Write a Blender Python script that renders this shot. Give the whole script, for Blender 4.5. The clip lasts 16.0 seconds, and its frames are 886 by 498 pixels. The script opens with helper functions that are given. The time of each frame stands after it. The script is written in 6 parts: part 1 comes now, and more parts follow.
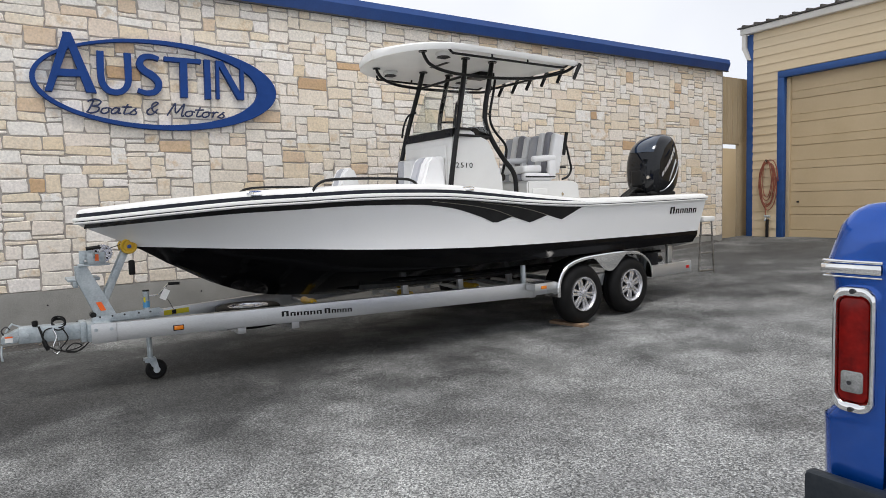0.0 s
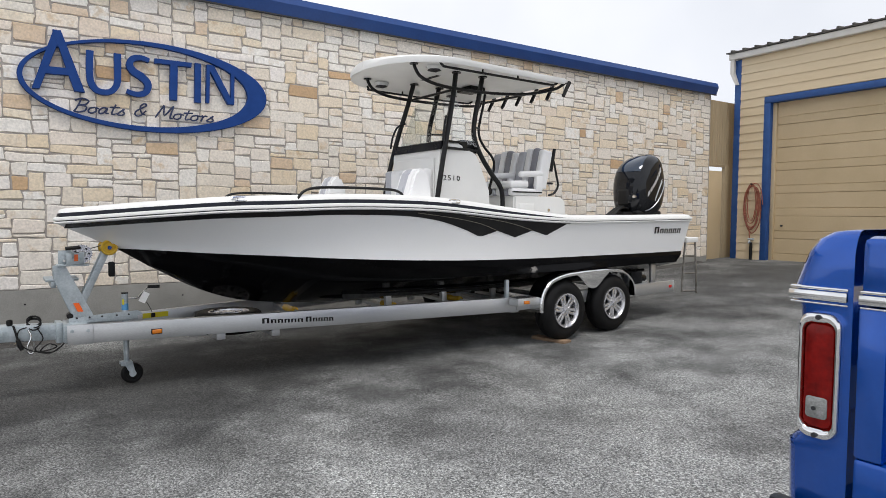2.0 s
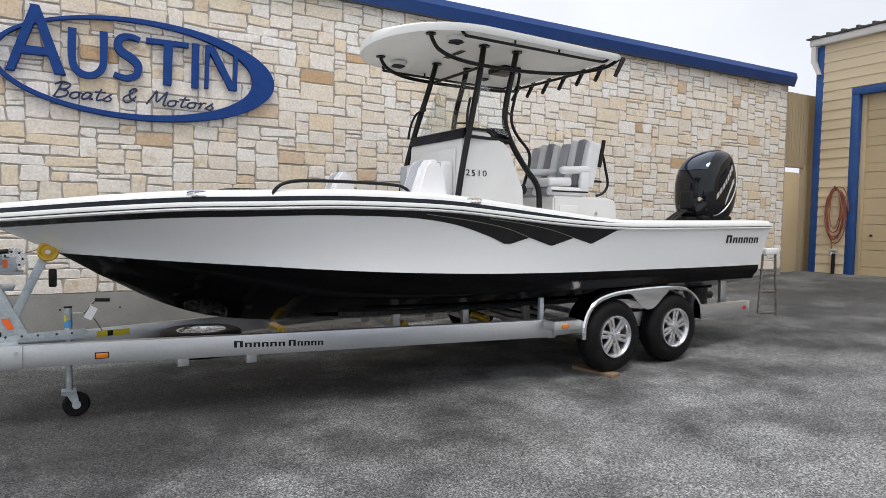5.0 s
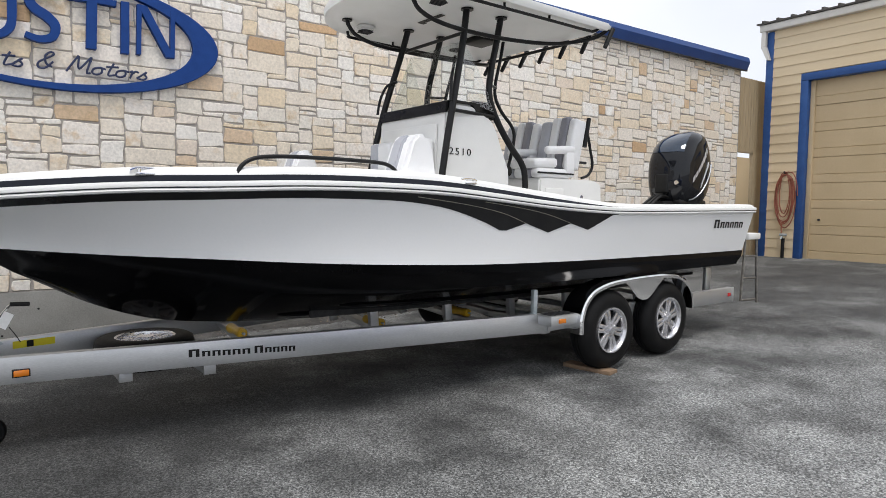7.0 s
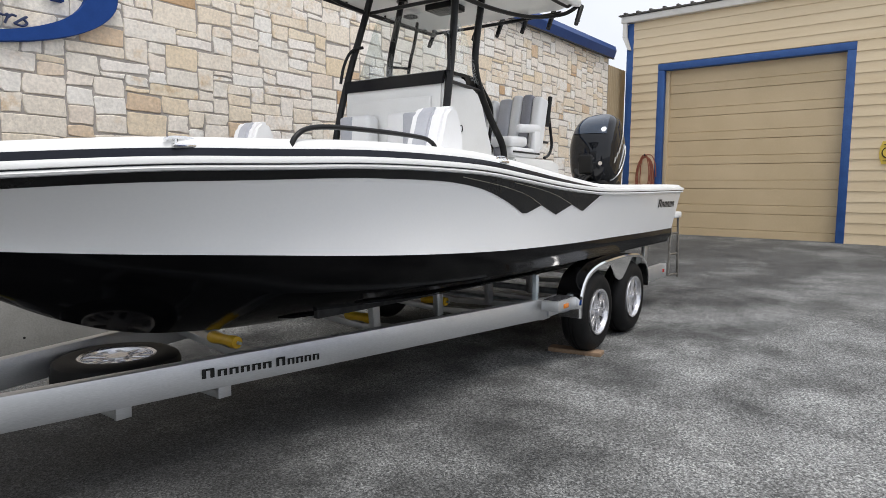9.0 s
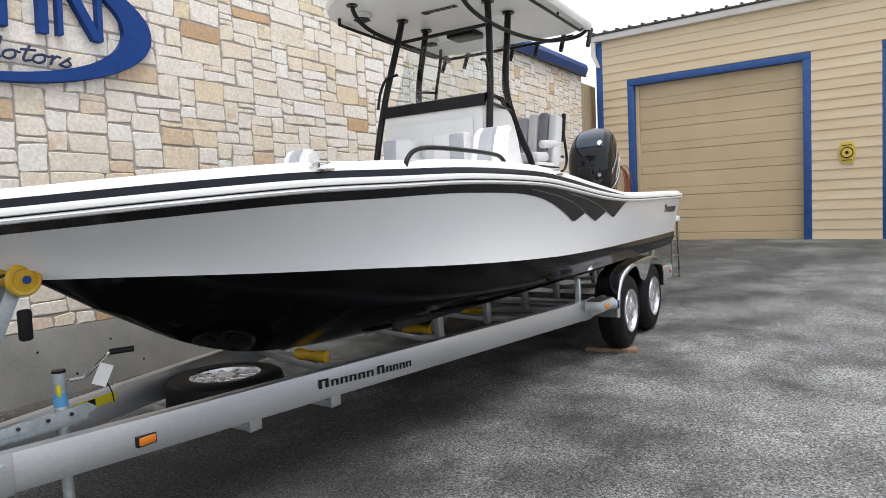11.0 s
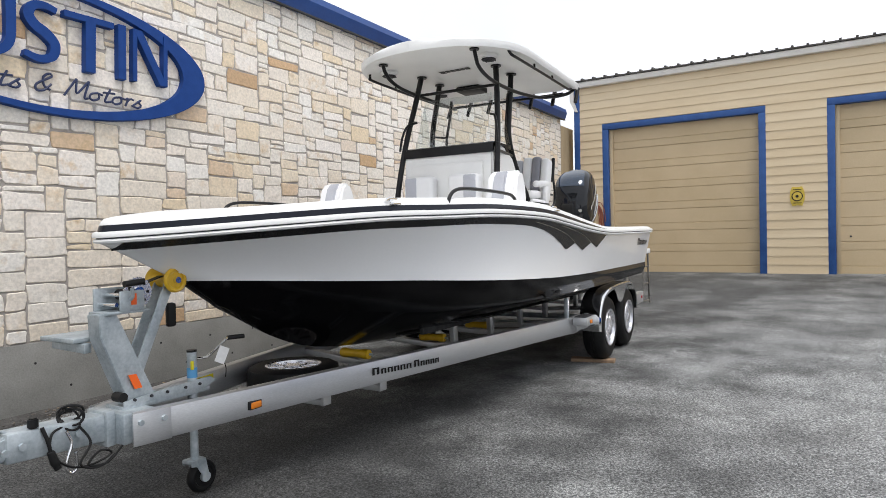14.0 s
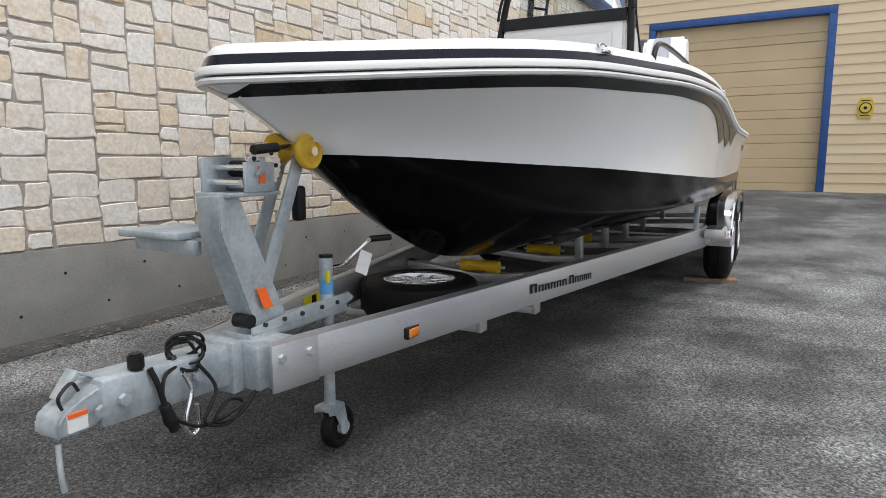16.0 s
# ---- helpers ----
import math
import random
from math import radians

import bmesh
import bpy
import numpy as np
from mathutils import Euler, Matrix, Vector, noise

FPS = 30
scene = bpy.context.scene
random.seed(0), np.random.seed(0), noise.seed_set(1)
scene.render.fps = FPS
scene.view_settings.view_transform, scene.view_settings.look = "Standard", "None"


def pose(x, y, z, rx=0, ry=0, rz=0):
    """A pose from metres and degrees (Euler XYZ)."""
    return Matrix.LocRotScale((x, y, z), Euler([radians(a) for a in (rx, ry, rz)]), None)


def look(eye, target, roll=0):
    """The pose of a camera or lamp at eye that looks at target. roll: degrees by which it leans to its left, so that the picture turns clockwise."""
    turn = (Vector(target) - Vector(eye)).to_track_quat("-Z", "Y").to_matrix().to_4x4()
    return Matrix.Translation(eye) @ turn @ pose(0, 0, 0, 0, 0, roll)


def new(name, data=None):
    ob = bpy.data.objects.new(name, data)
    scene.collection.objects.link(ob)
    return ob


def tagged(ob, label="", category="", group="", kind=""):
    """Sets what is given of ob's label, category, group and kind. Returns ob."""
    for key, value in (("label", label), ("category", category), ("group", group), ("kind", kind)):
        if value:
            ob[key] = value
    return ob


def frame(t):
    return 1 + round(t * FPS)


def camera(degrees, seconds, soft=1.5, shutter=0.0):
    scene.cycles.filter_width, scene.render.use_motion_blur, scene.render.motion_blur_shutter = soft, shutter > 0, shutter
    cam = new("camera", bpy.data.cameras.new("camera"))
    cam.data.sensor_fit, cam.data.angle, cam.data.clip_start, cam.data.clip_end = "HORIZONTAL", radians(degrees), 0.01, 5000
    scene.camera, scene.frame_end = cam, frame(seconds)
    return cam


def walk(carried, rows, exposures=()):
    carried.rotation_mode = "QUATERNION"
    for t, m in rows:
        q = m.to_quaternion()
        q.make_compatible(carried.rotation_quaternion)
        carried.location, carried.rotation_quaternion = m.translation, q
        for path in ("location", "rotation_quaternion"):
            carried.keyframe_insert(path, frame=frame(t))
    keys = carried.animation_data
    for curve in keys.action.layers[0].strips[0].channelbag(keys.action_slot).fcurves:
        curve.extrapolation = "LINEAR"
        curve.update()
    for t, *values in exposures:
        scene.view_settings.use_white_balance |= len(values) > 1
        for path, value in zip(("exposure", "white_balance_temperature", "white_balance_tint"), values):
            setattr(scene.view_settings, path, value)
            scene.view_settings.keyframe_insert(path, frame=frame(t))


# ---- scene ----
cam = camera(70.1, 16.0, soft=0.6)
PATH = [
    (0, (0.048, 0.324, 1.555), (1.112, 2.012, 1.41), -1.6),
    (0.5, (0.056, 0.308, 1.556), (1.197, 1.943, 1.392), -0.9),
    (1, (0.054, 0.305, 1.56), (1.147, 1.975, 1.432), -0.5),
    (1.5, (0.065, 0.299, 1.56), (1.163, 1.967, 1.446), 0.1),
    (2, (0.08, 0.305, 1.558), (1.178, 1.974, 1.45), 0.4),
    (2.5, (0.099, 0.317, 1.559), (1.181, 1.995, 1.446), 0.3),
    (3, (0.166, 0.422, 1.556), (1.243, 2.103, 1.431), -0.0),
    (3.2, (0.224, 0.487, 1.572), (1.282, 2.179, 1.439), 0.2),
    (5.3, (1.174, 1.342, 1.542), (2.1, 3.114, 1.469), 1.9),
    (5.5, (1.264, 1.418, 1.586), (2.162, 3.205, 1.546), 2.6),
    (6, (1.345, 1.554, 1.562), (2.181, 3.371, 1.543), 3.1),
    (6.5, (1.169, 1.778, 1.551), (2.18, 3.503, 1.502), 1.0),
    (7, (0.986, 2.02, 1.504), (2.125, 3.658, 1.373), 0.8),
    (7.5, (0.779, 2.367, 1.51), (1.993, 3.949, 1.358), -0.6),
    (8, (0.542, 2.665, 1.494), (1.933, 4.09, 1.303), 0.1),
    (8.5, (0.398, 3.031, 1.5), (1.797, 4.447, 1.307), -0.2),
    (9, (0.227, 3.354, 1.494), (1.779, 4.602, 1.308), 0.6),
    (9.5, (0.148, 3.653, 1.468), (1.698, 4.902, 1.269), -0.0),
    (9.7, (0.128, 3.772, 1.476), (1.671, 5.031, 1.296), -0.3),
    (11.8, (-1.026, 3.788, 1.441), (0.704, 4.789, 1.375), -0.5),
    (12, (-1.152, 3.739, 1.445), (0.588, 4.721, 1.363), 1.8),
    (12.5, (-1.395, 3.572, 1.441), (0.343, 4.561, 1.403), 1.8),
    (13, (-1.525, 3.536, 1.422), (0.224, 4.505, 1.365), -0.1),
    (13.5, (-1.564, 3.521, 1.441), (0.168, 4.521, 1.415), -0.8),
    (14, (-1.541, 3.563, 1.436), (0.153, 4.626, 1.409), -1.1),
    (14.5, (-1.466, 3.848, 1.409), (0.209, 4.94, 1.358), 0.3),
    (15, (-1.378, 4.209, 1.366), (0.354, 5.208, 1.333), 0.5),
    (15.5, (-1.221, 4.654, 1.281), (0.468, 5.715, 1.144), 0.7),
    (16, (-1.161, 5.075, 1.205), (0.543, 6.084, 0.927), -0.0),
]
walk(cam, [(t, look(eye, target, roll)) for t, eye, target, roll in PATH], exposures=[(0, -0.03, 6500, 11.5), (3.2, -0.03, 6500, 11.5), (5.5, -0.02, 6450, 11.5), (7, 0.06, 6450, 11.5), (9, 0.08, 6450, 11.5), (12, 0.24, 6450, 11.5), (14.5, 0.17, 6450, 11.5), (16, 0.13, 6450, 11.5)])

# ---- light ----
world = bpy.data.worlds.new("overcast_sky")
scene.world = world
world.use_nodes = True
wn, wl = world.node_tree.nodes, world.node_tree.links
for n in list(wn):
    wn.remove(n)
w_out = wn.new("ShaderNodeOutputWorld")
w_bg = wn.new("ShaderNodeBackground")
w_sky = wn.new("ShaderNodeTexSky")
w_sky.sky_type = "NISHITA"
w_sky.sun_disc = False
w_sky.sun_elevation = radians(58)
w_sky.sun_rotation = radians(200)
w_tc = wn.new("ShaderNodeTexCoord")
w_noise = wn.new("ShaderNodeTexNoise")
w_noise.inputs["Scale"].default_value = 1.6
w_noise.inputs["Detail"].default_value = 5
w_ramp = wn.new("ShaderNodeValToRGB")
w_ramp.color_ramp.elements[0].position = 0.3
w_ramp.color_ramp.elements[0].color = (8.4, 8.8, 9.4, 1)
w_ramp.color_ramp.elements[1].position = 0.7
w_ramp.color_ramp.elements[1].color = (11.8, 12.0, 12.3, 1)
w_mix = wn.new("ShaderNodeMixRGB")
w_mix.inputs[0].default_value = 0.88
wl.new(w_tc.outputs["Generated"], w_noise.inputs["Vector"])
wl.new(w_noise.outputs["Fac"], w_ramp.inputs["Fac"])
wl.new(w_sky.outputs["Color"], w_mix.inputs[1])
wl.new(w_ramp.outputs["Color"], w_mix.inputs[2])
wl.new(w_mix.outputs[0], w_bg.inputs["Color"])
w_bg.inputs["Strength"].default_value = 0.1
wl.new(w_bg.outputs[0], w_out.inputs["Surface"])

sun = new("sun", bpy.data.lights.new("sun", "SUN"))
sun.data.energy = 1.75
sun.data.angle = radians(20)
sun.data.color = (1.0, 0.97, 0.92)
sun.matrix_world = look((0, -1.5, 18), (3, 5, 0))


# ---- materials ----
def mat(name, colour, rough=0.5, metal=0.0, coat=0.0):
    m = bpy.data.materials.new(name)
    m.use_nodes = True
    b = m.node_tree.nodes["Principled BSDF"]
    if max(colour) < 0.03 and metal == 0:
        b.inputs["Specular IOR Level"].default_value = 0.22
    b.inputs["Base Color"].default_value = (*colour, 1)
    b.inputs["Roughness"].default_value = rough
    b.inputs["Metallic"].default_value = metal
    b.inputs["Coat Weight"].default_value = coat
    return m


def worn(name, colour, colour2, scale=6.0, rough=0.5, metal=0.0, bump=0.1, fine=60.0, rough2=None, coat=0.0, stretch=(1, 1, 1)):
    """Two colours mixed by coarse noise, with a fine relief, in metres."""
    m = mat(name, colour, rough, metal, coat)
    nt = m.node_tree
    b = nt.nodes["Principled BSDF"]
    geo = nt.nodes.new("ShaderNodeNewGeometry")
    mp = nt.nodes.new("ShaderNodeMapping")
    mp.inputs["Scale"].default_value = stretch
    nt.links.new(geo.outputs["Position"], mp.inputs["Vector"])
    n1 = nt.nodes.new("ShaderNodeTexNoise")
    n1.inputs["Scale"].default_value = scale
    n1.inputs["Detail"].default_value = 6
    n2 = nt.nodes.new("ShaderNodeTexNoise")
    n2.inputs["Scale"].default_value = fine
    n2.inputs["Detail"].default_value = 3
    for n in (n1, n2):
        nt.links.new(mp.outputs[0], n.inputs["Vector"])
    add = nt.nodes.new("ShaderNodeMath")
    add.operation = "MULTIPLY_ADD"
    nt.links.new(n2.outputs["Fac"], add.inputs[0])
    add.inputs[1].default_value = 0.5
    nt.links.new(n1.outputs["Fac"], add.inputs[2])
    ramp = nt.nodes.new("ShaderNodeValToRGB")
    ramp.color_ramp.elements[0].position, ramp.color_ramp.elements[1].position = 0.55, 0.95
    ramp.color_ramp.elements[0].color = (*colour, 1)
    ramp.color_ramp.elements[1].color = (*colour2, 1)
    nt.links.new(add.outputs[0], ramp.inputs["Fac"])
    nt.links.new(ramp.outputs["Color"], b.inputs["Base Color"])
    if rough2 is not None:
        mr = nt.nodes.new("ShaderNodeMapRange")
        mr.inputs["To Min"].default_value, mr.inputs["To Max"].default_value = rough, rough2
        nt.links.new(n1.outputs["Fac"], mr.inputs["Value"])
        nt.links.new(mr.outputs[0], b.inputs["Roughness"])
    if bump:
        bp = nt.nodes.new("ShaderNodeBump")
        bp.inputs["Strength"].default_value = bump
        bp.inputs["Distance"].default_value = 0.01
        nt.links.new(n2.outputs["Fac"], bp.inputs["Height"])
        nt.links.new(bp.outputs[0], b.inputs["Normal"])
    return m


def stone_mat(name, island, tint=None):
    """Rough-faced limestone; each stone has its own shade of cream, tan or rust."""
    m = mat(name, (0.6, 0.52, 0.4), 0.9)
    nt = m.node_tree
    b = nt.nodes["Principled BSDF"]
    geo = nt.nodes.new("ShaderNodeNewGeometry")
    if island:
        rnd = geo.outputs["Random Per Island"]
    else:
        rnd = nt.nodes.new("ShaderNodeObjectInfo").outputs["Random"]
    ramp = nt.nodes.new("ShaderNodeValToRGB")
    cr = ramp.color_ramp
    stops = [(0.0, (0.82, 0.76, 0.67)), (0.18, (0.91, 0.88, 0.83)), (0.34, (0.80, 0.71, 0.59)), (0.50, (0.90, 0.84, 0.77)),
             (0.62, (0.83, 0.72, 0.56)), (0.74, (0.90, 0.85, 0.80)), (0.86, (0.81, 0.67, 0.48)), (0.94, (0.88, 0.81, 0.73)), (1.0, (0.69, 0.51, 0.34))]
    if tint:
        stops = [(0.0, tint), (1.0, tuple(0.85 * c for c in tint))]
    cr.elements[0].position, cr.elements[0].color = stops[0][0], (*stops[0][1], 1)
    cr.elements[1].position, cr.elements[1].color = stops[-1][0], (*stops[-1][1], 1)
    for p, c in stops[1:-1]:
        cr.elements.new(p).color = (*c, 1)
    nt.links.new(rnd, ramp.inputs["Fac"])
    n1 = nt.nodes.new("ShaderNodeTexNoise")
    n1.inputs["Scale"].default_value = 7
    n1.inputs["Detail"].default_value = 8
    n1.inputs["Roughness"].default_value = 0.65
    n2 = nt.nodes.new("ShaderNodeTexNoise")
    n2.inputs["Scale"].default_value = 38
    n2.inputs["Detail"].default_value = 6
    for n in (n1, n2):
        nt.links.new(geo.outputs["Position"], n.inputs["Vector"])
    stain = nt.nodes.new("ShaderNodeValToRGB")
    stain.color_ramp.elements[0].position, stain.color_ramp.elements[1].position = 0.50, 0.72
    nt.links.new(n1.outputs["Fac"], stain.inputs["Fac"])
    mix = nt.nodes.new("ShaderNodeMixRGB")
    mix.inputs[2].default_value = (0.60, 0.41, 0.20, 1)
    sc = nt.nodes.new("ShaderNodeMath")
    sc.operation = "MULTIPLY"
    ml = nt.nodes.new("ShaderNodeMath")
    ml.operation = "MULTIPLY"
    ml.inputs[1].default_value = 9.73
    fr = nt.nodes.new("ShaderNodeMath")
    fr.operation = "FRACT"
    nt.links.new(rnd, ml.inputs[0])
    nt.links.new(ml.outputs[0], fr.inputs[0])
    pw = nt.nodes.new("ShaderNodeMath")
    pw.operation = "POWER"
    pw.inputs[1].default_value = 2.2
    nt.links.new(fr.outputs[0], pw.inputs[0])
    nt.links.new(pw.outputs[0], sc.inputs[1])
    nt.links.new(stain.outputs["Color"], sc.inputs[0])
    nt.links.new(sc.outputs[0], mix.inputs[0])
    nt.links.new(ramp.outputs["Color"], mix.inputs[1])
    sp = nt.nodes.new("ShaderNodeMapRange")
    sp.inputs["From Min"].default_value, sp.inputs["From Max"].default_value = 0.3, 0.7
    sp.inputs["To Min"].default_value, sp.inputs["To Max"].default_value = 0.82, 1.08
    nt.links.new(n2.outputs["Fac"], sp.inputs["Value"])
    mul = nt.nodes.new("ShaderNodeMixRGB")
    mul.blend_type = "MULTIPLY"
    mul.inputs[0].default_value = 1
    nt.links.new(mix.outputs[0], mul.inputs[1])
    nt.links.new(sp.outputs[0], mul.inputs[2])
    nt.links.new(mul.outputs[0], b.inputs["Base Color"])
    bp = nt.nodes.new("ShaderNodeBump")
    bp.inputs["Strength"].default_value = 0.85
    bp.inputs["Distance"].default_value = 0.016
    nt.links.new(n1.outputs["Fac"], bp.inputs["Height"])
    bp2 = nt.nodes.new("ShaderNodeBump")
    bp2.inputs["Strength"].default_value = 0.35
    bp2.inputs["Distance"].default_value = 0.004
    nt.links.new(n2.outputs["Fac"], bp2.inputs["Height"])
    nt.links.new(bp.outputs[0], bp2.inputs["Normal"])
    nt.links.new(bp2.outputs[0], b.inputs["Normal"])
    return m


def asphalt_mat():
    """Worn asphalt with pale aggregate showing, old oil and damp stains, painted trailer shade, and fine grit."""
    m = mat("asphalt", (0.13, 0.13, 0.125), 0.85)
    nt = m.node_tree
    b = nt.nodes["Principled BSDF"]
    geo = nt.nodes.new("ShaderNodeNewGeometry")

    def tex(kind, scale, detail=4):
        n = nt.nodes.new(kind)
        n.inputs["Scale"].default_value = scale
        if kind == "ShaderNodeTexNoise":
            n.inputs["Detail"].default_value = detail
        nt.links.new(geo.outputs["Position"], n.inputs["Vector"])
        return n

    def ramp(src, a, ca, z, cz):
        r = nt.nodes.new("ShaderNodeValToRGB")
        r.color_ramp.elements[0].position, r.color_ramp.elements[0].color = a, (*ca, 1)
        r.color_ramp.elements[1].position, r.color_ramp.elements[1].color = z, (*cz, 1)
        nt.links.new(src, r.inputs["Fac"])
        return r

    def mix(kind, fac, a, c):
        x = nt.nodes.new("ShaderNodeMixRGB")
        x.blend_type = kind
        x.inputs[0].default_value = fac
        nt.links.new(a, x.inputs[1])
        nt.links.new(c, x.inputs[2])
        return x

    chips = tex("ShaderNodeTexVoronoi", 120)
    grain = tex("ShaderNodeTexNoise", 64, 6)
    edge = tex("ShaderNodeTexNoise", 1.3, 7)
    grit = tex("ShaderNodeTexNoise", 160, 2)
    coarse = tex("ShaderNodeTexNoise", 0.9, 9)
    blot = tex("ShaderNodeTexNoise", 0.33, 5)
    wide = tex("ShaderNodeTexNoise", 3.2, 7)
    stone = ramp(chips.outputs["Color"], 0.2, (0.118, 0.121, 0.121), 0.95, (0.555, 0.565, 0.556))
    patch = ramp(coarse.outputs["Fac"], 0.36, (0.78, 0.78, 0.78), 0.58, (1.08, 1.08, 1.07))
    stain = ramp(blot.outputs["Fac"], 0.38, (0.80, 0.795, 0.79), 0.52, (1, 1, 1))
    fleck = ramp(wide.outputs["Fac"], 0.36, (0.80, 0.80, 0.80), 0.56, (1.06, 1.06, 1.06))
    speck = ramp(grain.outputs["Fac"], 0.36, (0.50, 0.50, 0.50), 0.64, (1.45, 1.45, 1.45))
    fine = ramp(grit.outputs["Fac"], 0.3, (0.75, 0.75, 0.75), 0.7, (1.2, 1.2, 1.2))
    c = mix("MULTIPLY", 1, stone.outputs["Color"], patch.outputs["Color"])
    c = mix("MULTIPLY", 1, c.outputs[0], stain.outputs["Color"])
    c = mix("MULTIPLY", 1, c.outputs[0], fleck.outputs["Color"])
    c = mix("MULTIPLY", 1, c.outputs[0], fine.outputs["Color"])
    c = mix("MULTIPLY", 1, c.outputs[0], speck.outputs["Color"])
    # ragged dark patch round the trailer's front: old stain with boat shade painted in
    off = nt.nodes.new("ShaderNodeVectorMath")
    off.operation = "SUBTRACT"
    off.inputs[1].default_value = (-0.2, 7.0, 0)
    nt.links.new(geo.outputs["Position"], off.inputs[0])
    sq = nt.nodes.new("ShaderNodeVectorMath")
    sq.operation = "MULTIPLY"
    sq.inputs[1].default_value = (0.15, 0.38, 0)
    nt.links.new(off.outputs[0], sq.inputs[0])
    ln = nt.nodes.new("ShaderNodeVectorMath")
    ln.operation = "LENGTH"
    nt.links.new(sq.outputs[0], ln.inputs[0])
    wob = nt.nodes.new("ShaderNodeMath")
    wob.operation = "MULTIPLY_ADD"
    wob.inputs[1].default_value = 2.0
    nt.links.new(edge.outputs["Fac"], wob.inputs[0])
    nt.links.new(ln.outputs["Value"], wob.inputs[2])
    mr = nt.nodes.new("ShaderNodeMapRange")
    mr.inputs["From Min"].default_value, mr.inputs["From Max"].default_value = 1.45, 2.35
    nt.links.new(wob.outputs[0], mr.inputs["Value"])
    stain_shade = ramp(mr.outputs[0], 0.0, (0.215, 0.215, 0.217), 1.0, (1, 1, 1))
    c = mix("MULTIPLY", 1, c.outputs[0], stain_shade.outputs["Color"])
    # damp and oily traffic stain before the garage door
    off2 = nt.nodes.new("ShaderNodeVectorMath")
    off2.operation = "SUBTRACT"
    off2.inputs[1].default_value = (12.0, 7.0, 0)
    nt.links.new(geo.outputs["Position"], off2.inputs[0])
    sq2 = nt.nodes.new("ShaderNodeVectorMath")
    sq2.operation = "MULTIPLY"
    sq2.inputs[1].default_value = (0.16, 0.17, 0)
    nt.links.new(off2.outputs[0], sq2.inputs[0])
    ln2 = nt.nodes.new("ShaderNodeVectorMath")
    ln2.operation = "LENGTH"
    nt.links.new(sq2.outputs[0], ln2.inputs[0])
    wob2 = nt.nodes.new("ShaderNodeMath")
    wob2.operation = "MULTIPLY_ADD"
    wob2.inputs[1].default_value = 2.2
    nt.links.new(edge.outputs["Fac"], wob2.inputs[0])
    nt.links.new(ln2.outputs["Value"], wob2.inputs[2])
    mr2 = nt.nodes.new("ShaderNodeMapRange")
    mr2.inputs["From Min"].default_value, mr2.inputs["From Max"].default_value = 1.35, 2.4
    nt.links.new(wob2.outputs[0], mr2.inputs["Value"])
    oil = ramp(mr2.outputs[0], 0.0, (0.29, 0.29, 0.293), 1.0, (1, 1, 1))
    c = mix("MULTIPLY", 1, c.outputs[0], oil.outputs["Color"])
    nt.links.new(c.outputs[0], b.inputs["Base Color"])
    bp = nt.nodes.new("ShaderNodeBump")
    bp.inputs["Strength"].default_value = 0.7
    bp.inputs["Distance"].default_value = 0.006
    nt.links.new(chips.outputs["Distance"], bp.inputs["Height"])
    bp2 = nt.nodes.new("ShaderNodeBump")
    bp2.inputs["Strength"].default_value = 0.4
    bp2.inputs["Distance"].default_value = 0.02
    nt.links.new(wide.outputs["Fac"], bp2.inputs["Height"])
    nt.links.new(bp.outputs[0], bp2.inputs["Normal"])
    nt.links.new(bp2.outputs[0], b.inputs["Normal"])
    return m


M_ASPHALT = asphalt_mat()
M_STONE = stone_mat("limestone", False)
M_STONE_FAR = stone_mat("limestone_field", True)
M_RUST = stone_mat("limestone_rust", False, (0.66, 0.45, 0.27))
M_MORTAR = worn("mortar", (0.34, 0.31, 0.28), (0.46, 0.425, 0.39), 5, 0.95, bump=0.5, fine=90)
M_CONCRETE = worn("concrete", (0.205, 0.202, 0.188), (0.30, 0.295, 0.275), 2.2, 0.9, bump=0.25, fine=70)
M_BLUE = worn("blue_metal", (0.006, 0.045, 0.20), (0.009, 0.060, 0.24), 2.0, 0.42, bump=0.02, fine=30)
M_BLUE_TRIM = worn("blue_trim_paint", (0.013, 0.066, 0.235), (0.022, 0.09, 0.29), 5.0, 0.55, bump=0.05, fine=40)
M_SIGN = worn("sign_blue", (0.005, 0.042, 0.20), (0.008, 0.052, 0.235), 8, 0.6, bump=0.02)
M_SIGN.node_tree.nodes["Principled BSDF"].inputs["Specular IOR Level"].default_value = 0.25
M_SIGN_DARK = worn("sign_dark_blue", (0.012, 0.022, 0.075), (0.02, 0.035, 0.10), 8, 0.5, bump=0.02)
M_SIDING = worn("tan_siding", (0.66, 0.525, 0.34), (0.73, 0.60, 0.41), 1.6, 0.7, bump=0.12, fine=45, stretch=(1, 0.25, 3))
M_DOOR_TAN = worn("tan_door_paint", (0.55, 0.425, 0.255), (0.62, 0.485, 0.305), 1.1, 0.6, bump=0.08, fine=50)
M_FENCE = worn("beige_panel", (0.36, 0.28, 0.17), (0.42, 0.33, 0.21), 2.0, 0.75, bump=0.1, fine=30, stretch=(4, 1, 0.4))
M_WHITE_TRIM = worn("white_trim", (0.66, 0.63, 0.57), (0.74, 0.71, 0.66), 3, 0.5, bump=0.03)
M_ROOF = worn("dark_roof_metal", (0.05, 0.045, 0.04), (0.09, 0.08, 0.07), 3, 0.5, metal=0.3, bump=0.05)
M_GEL = worn("white_gelcoat", (0.87, 0.875, 0.87), (0.90, 0.90, 0.895), 1.2, 0.16, bump=0.0, coat=0.4, rough2=0.24)
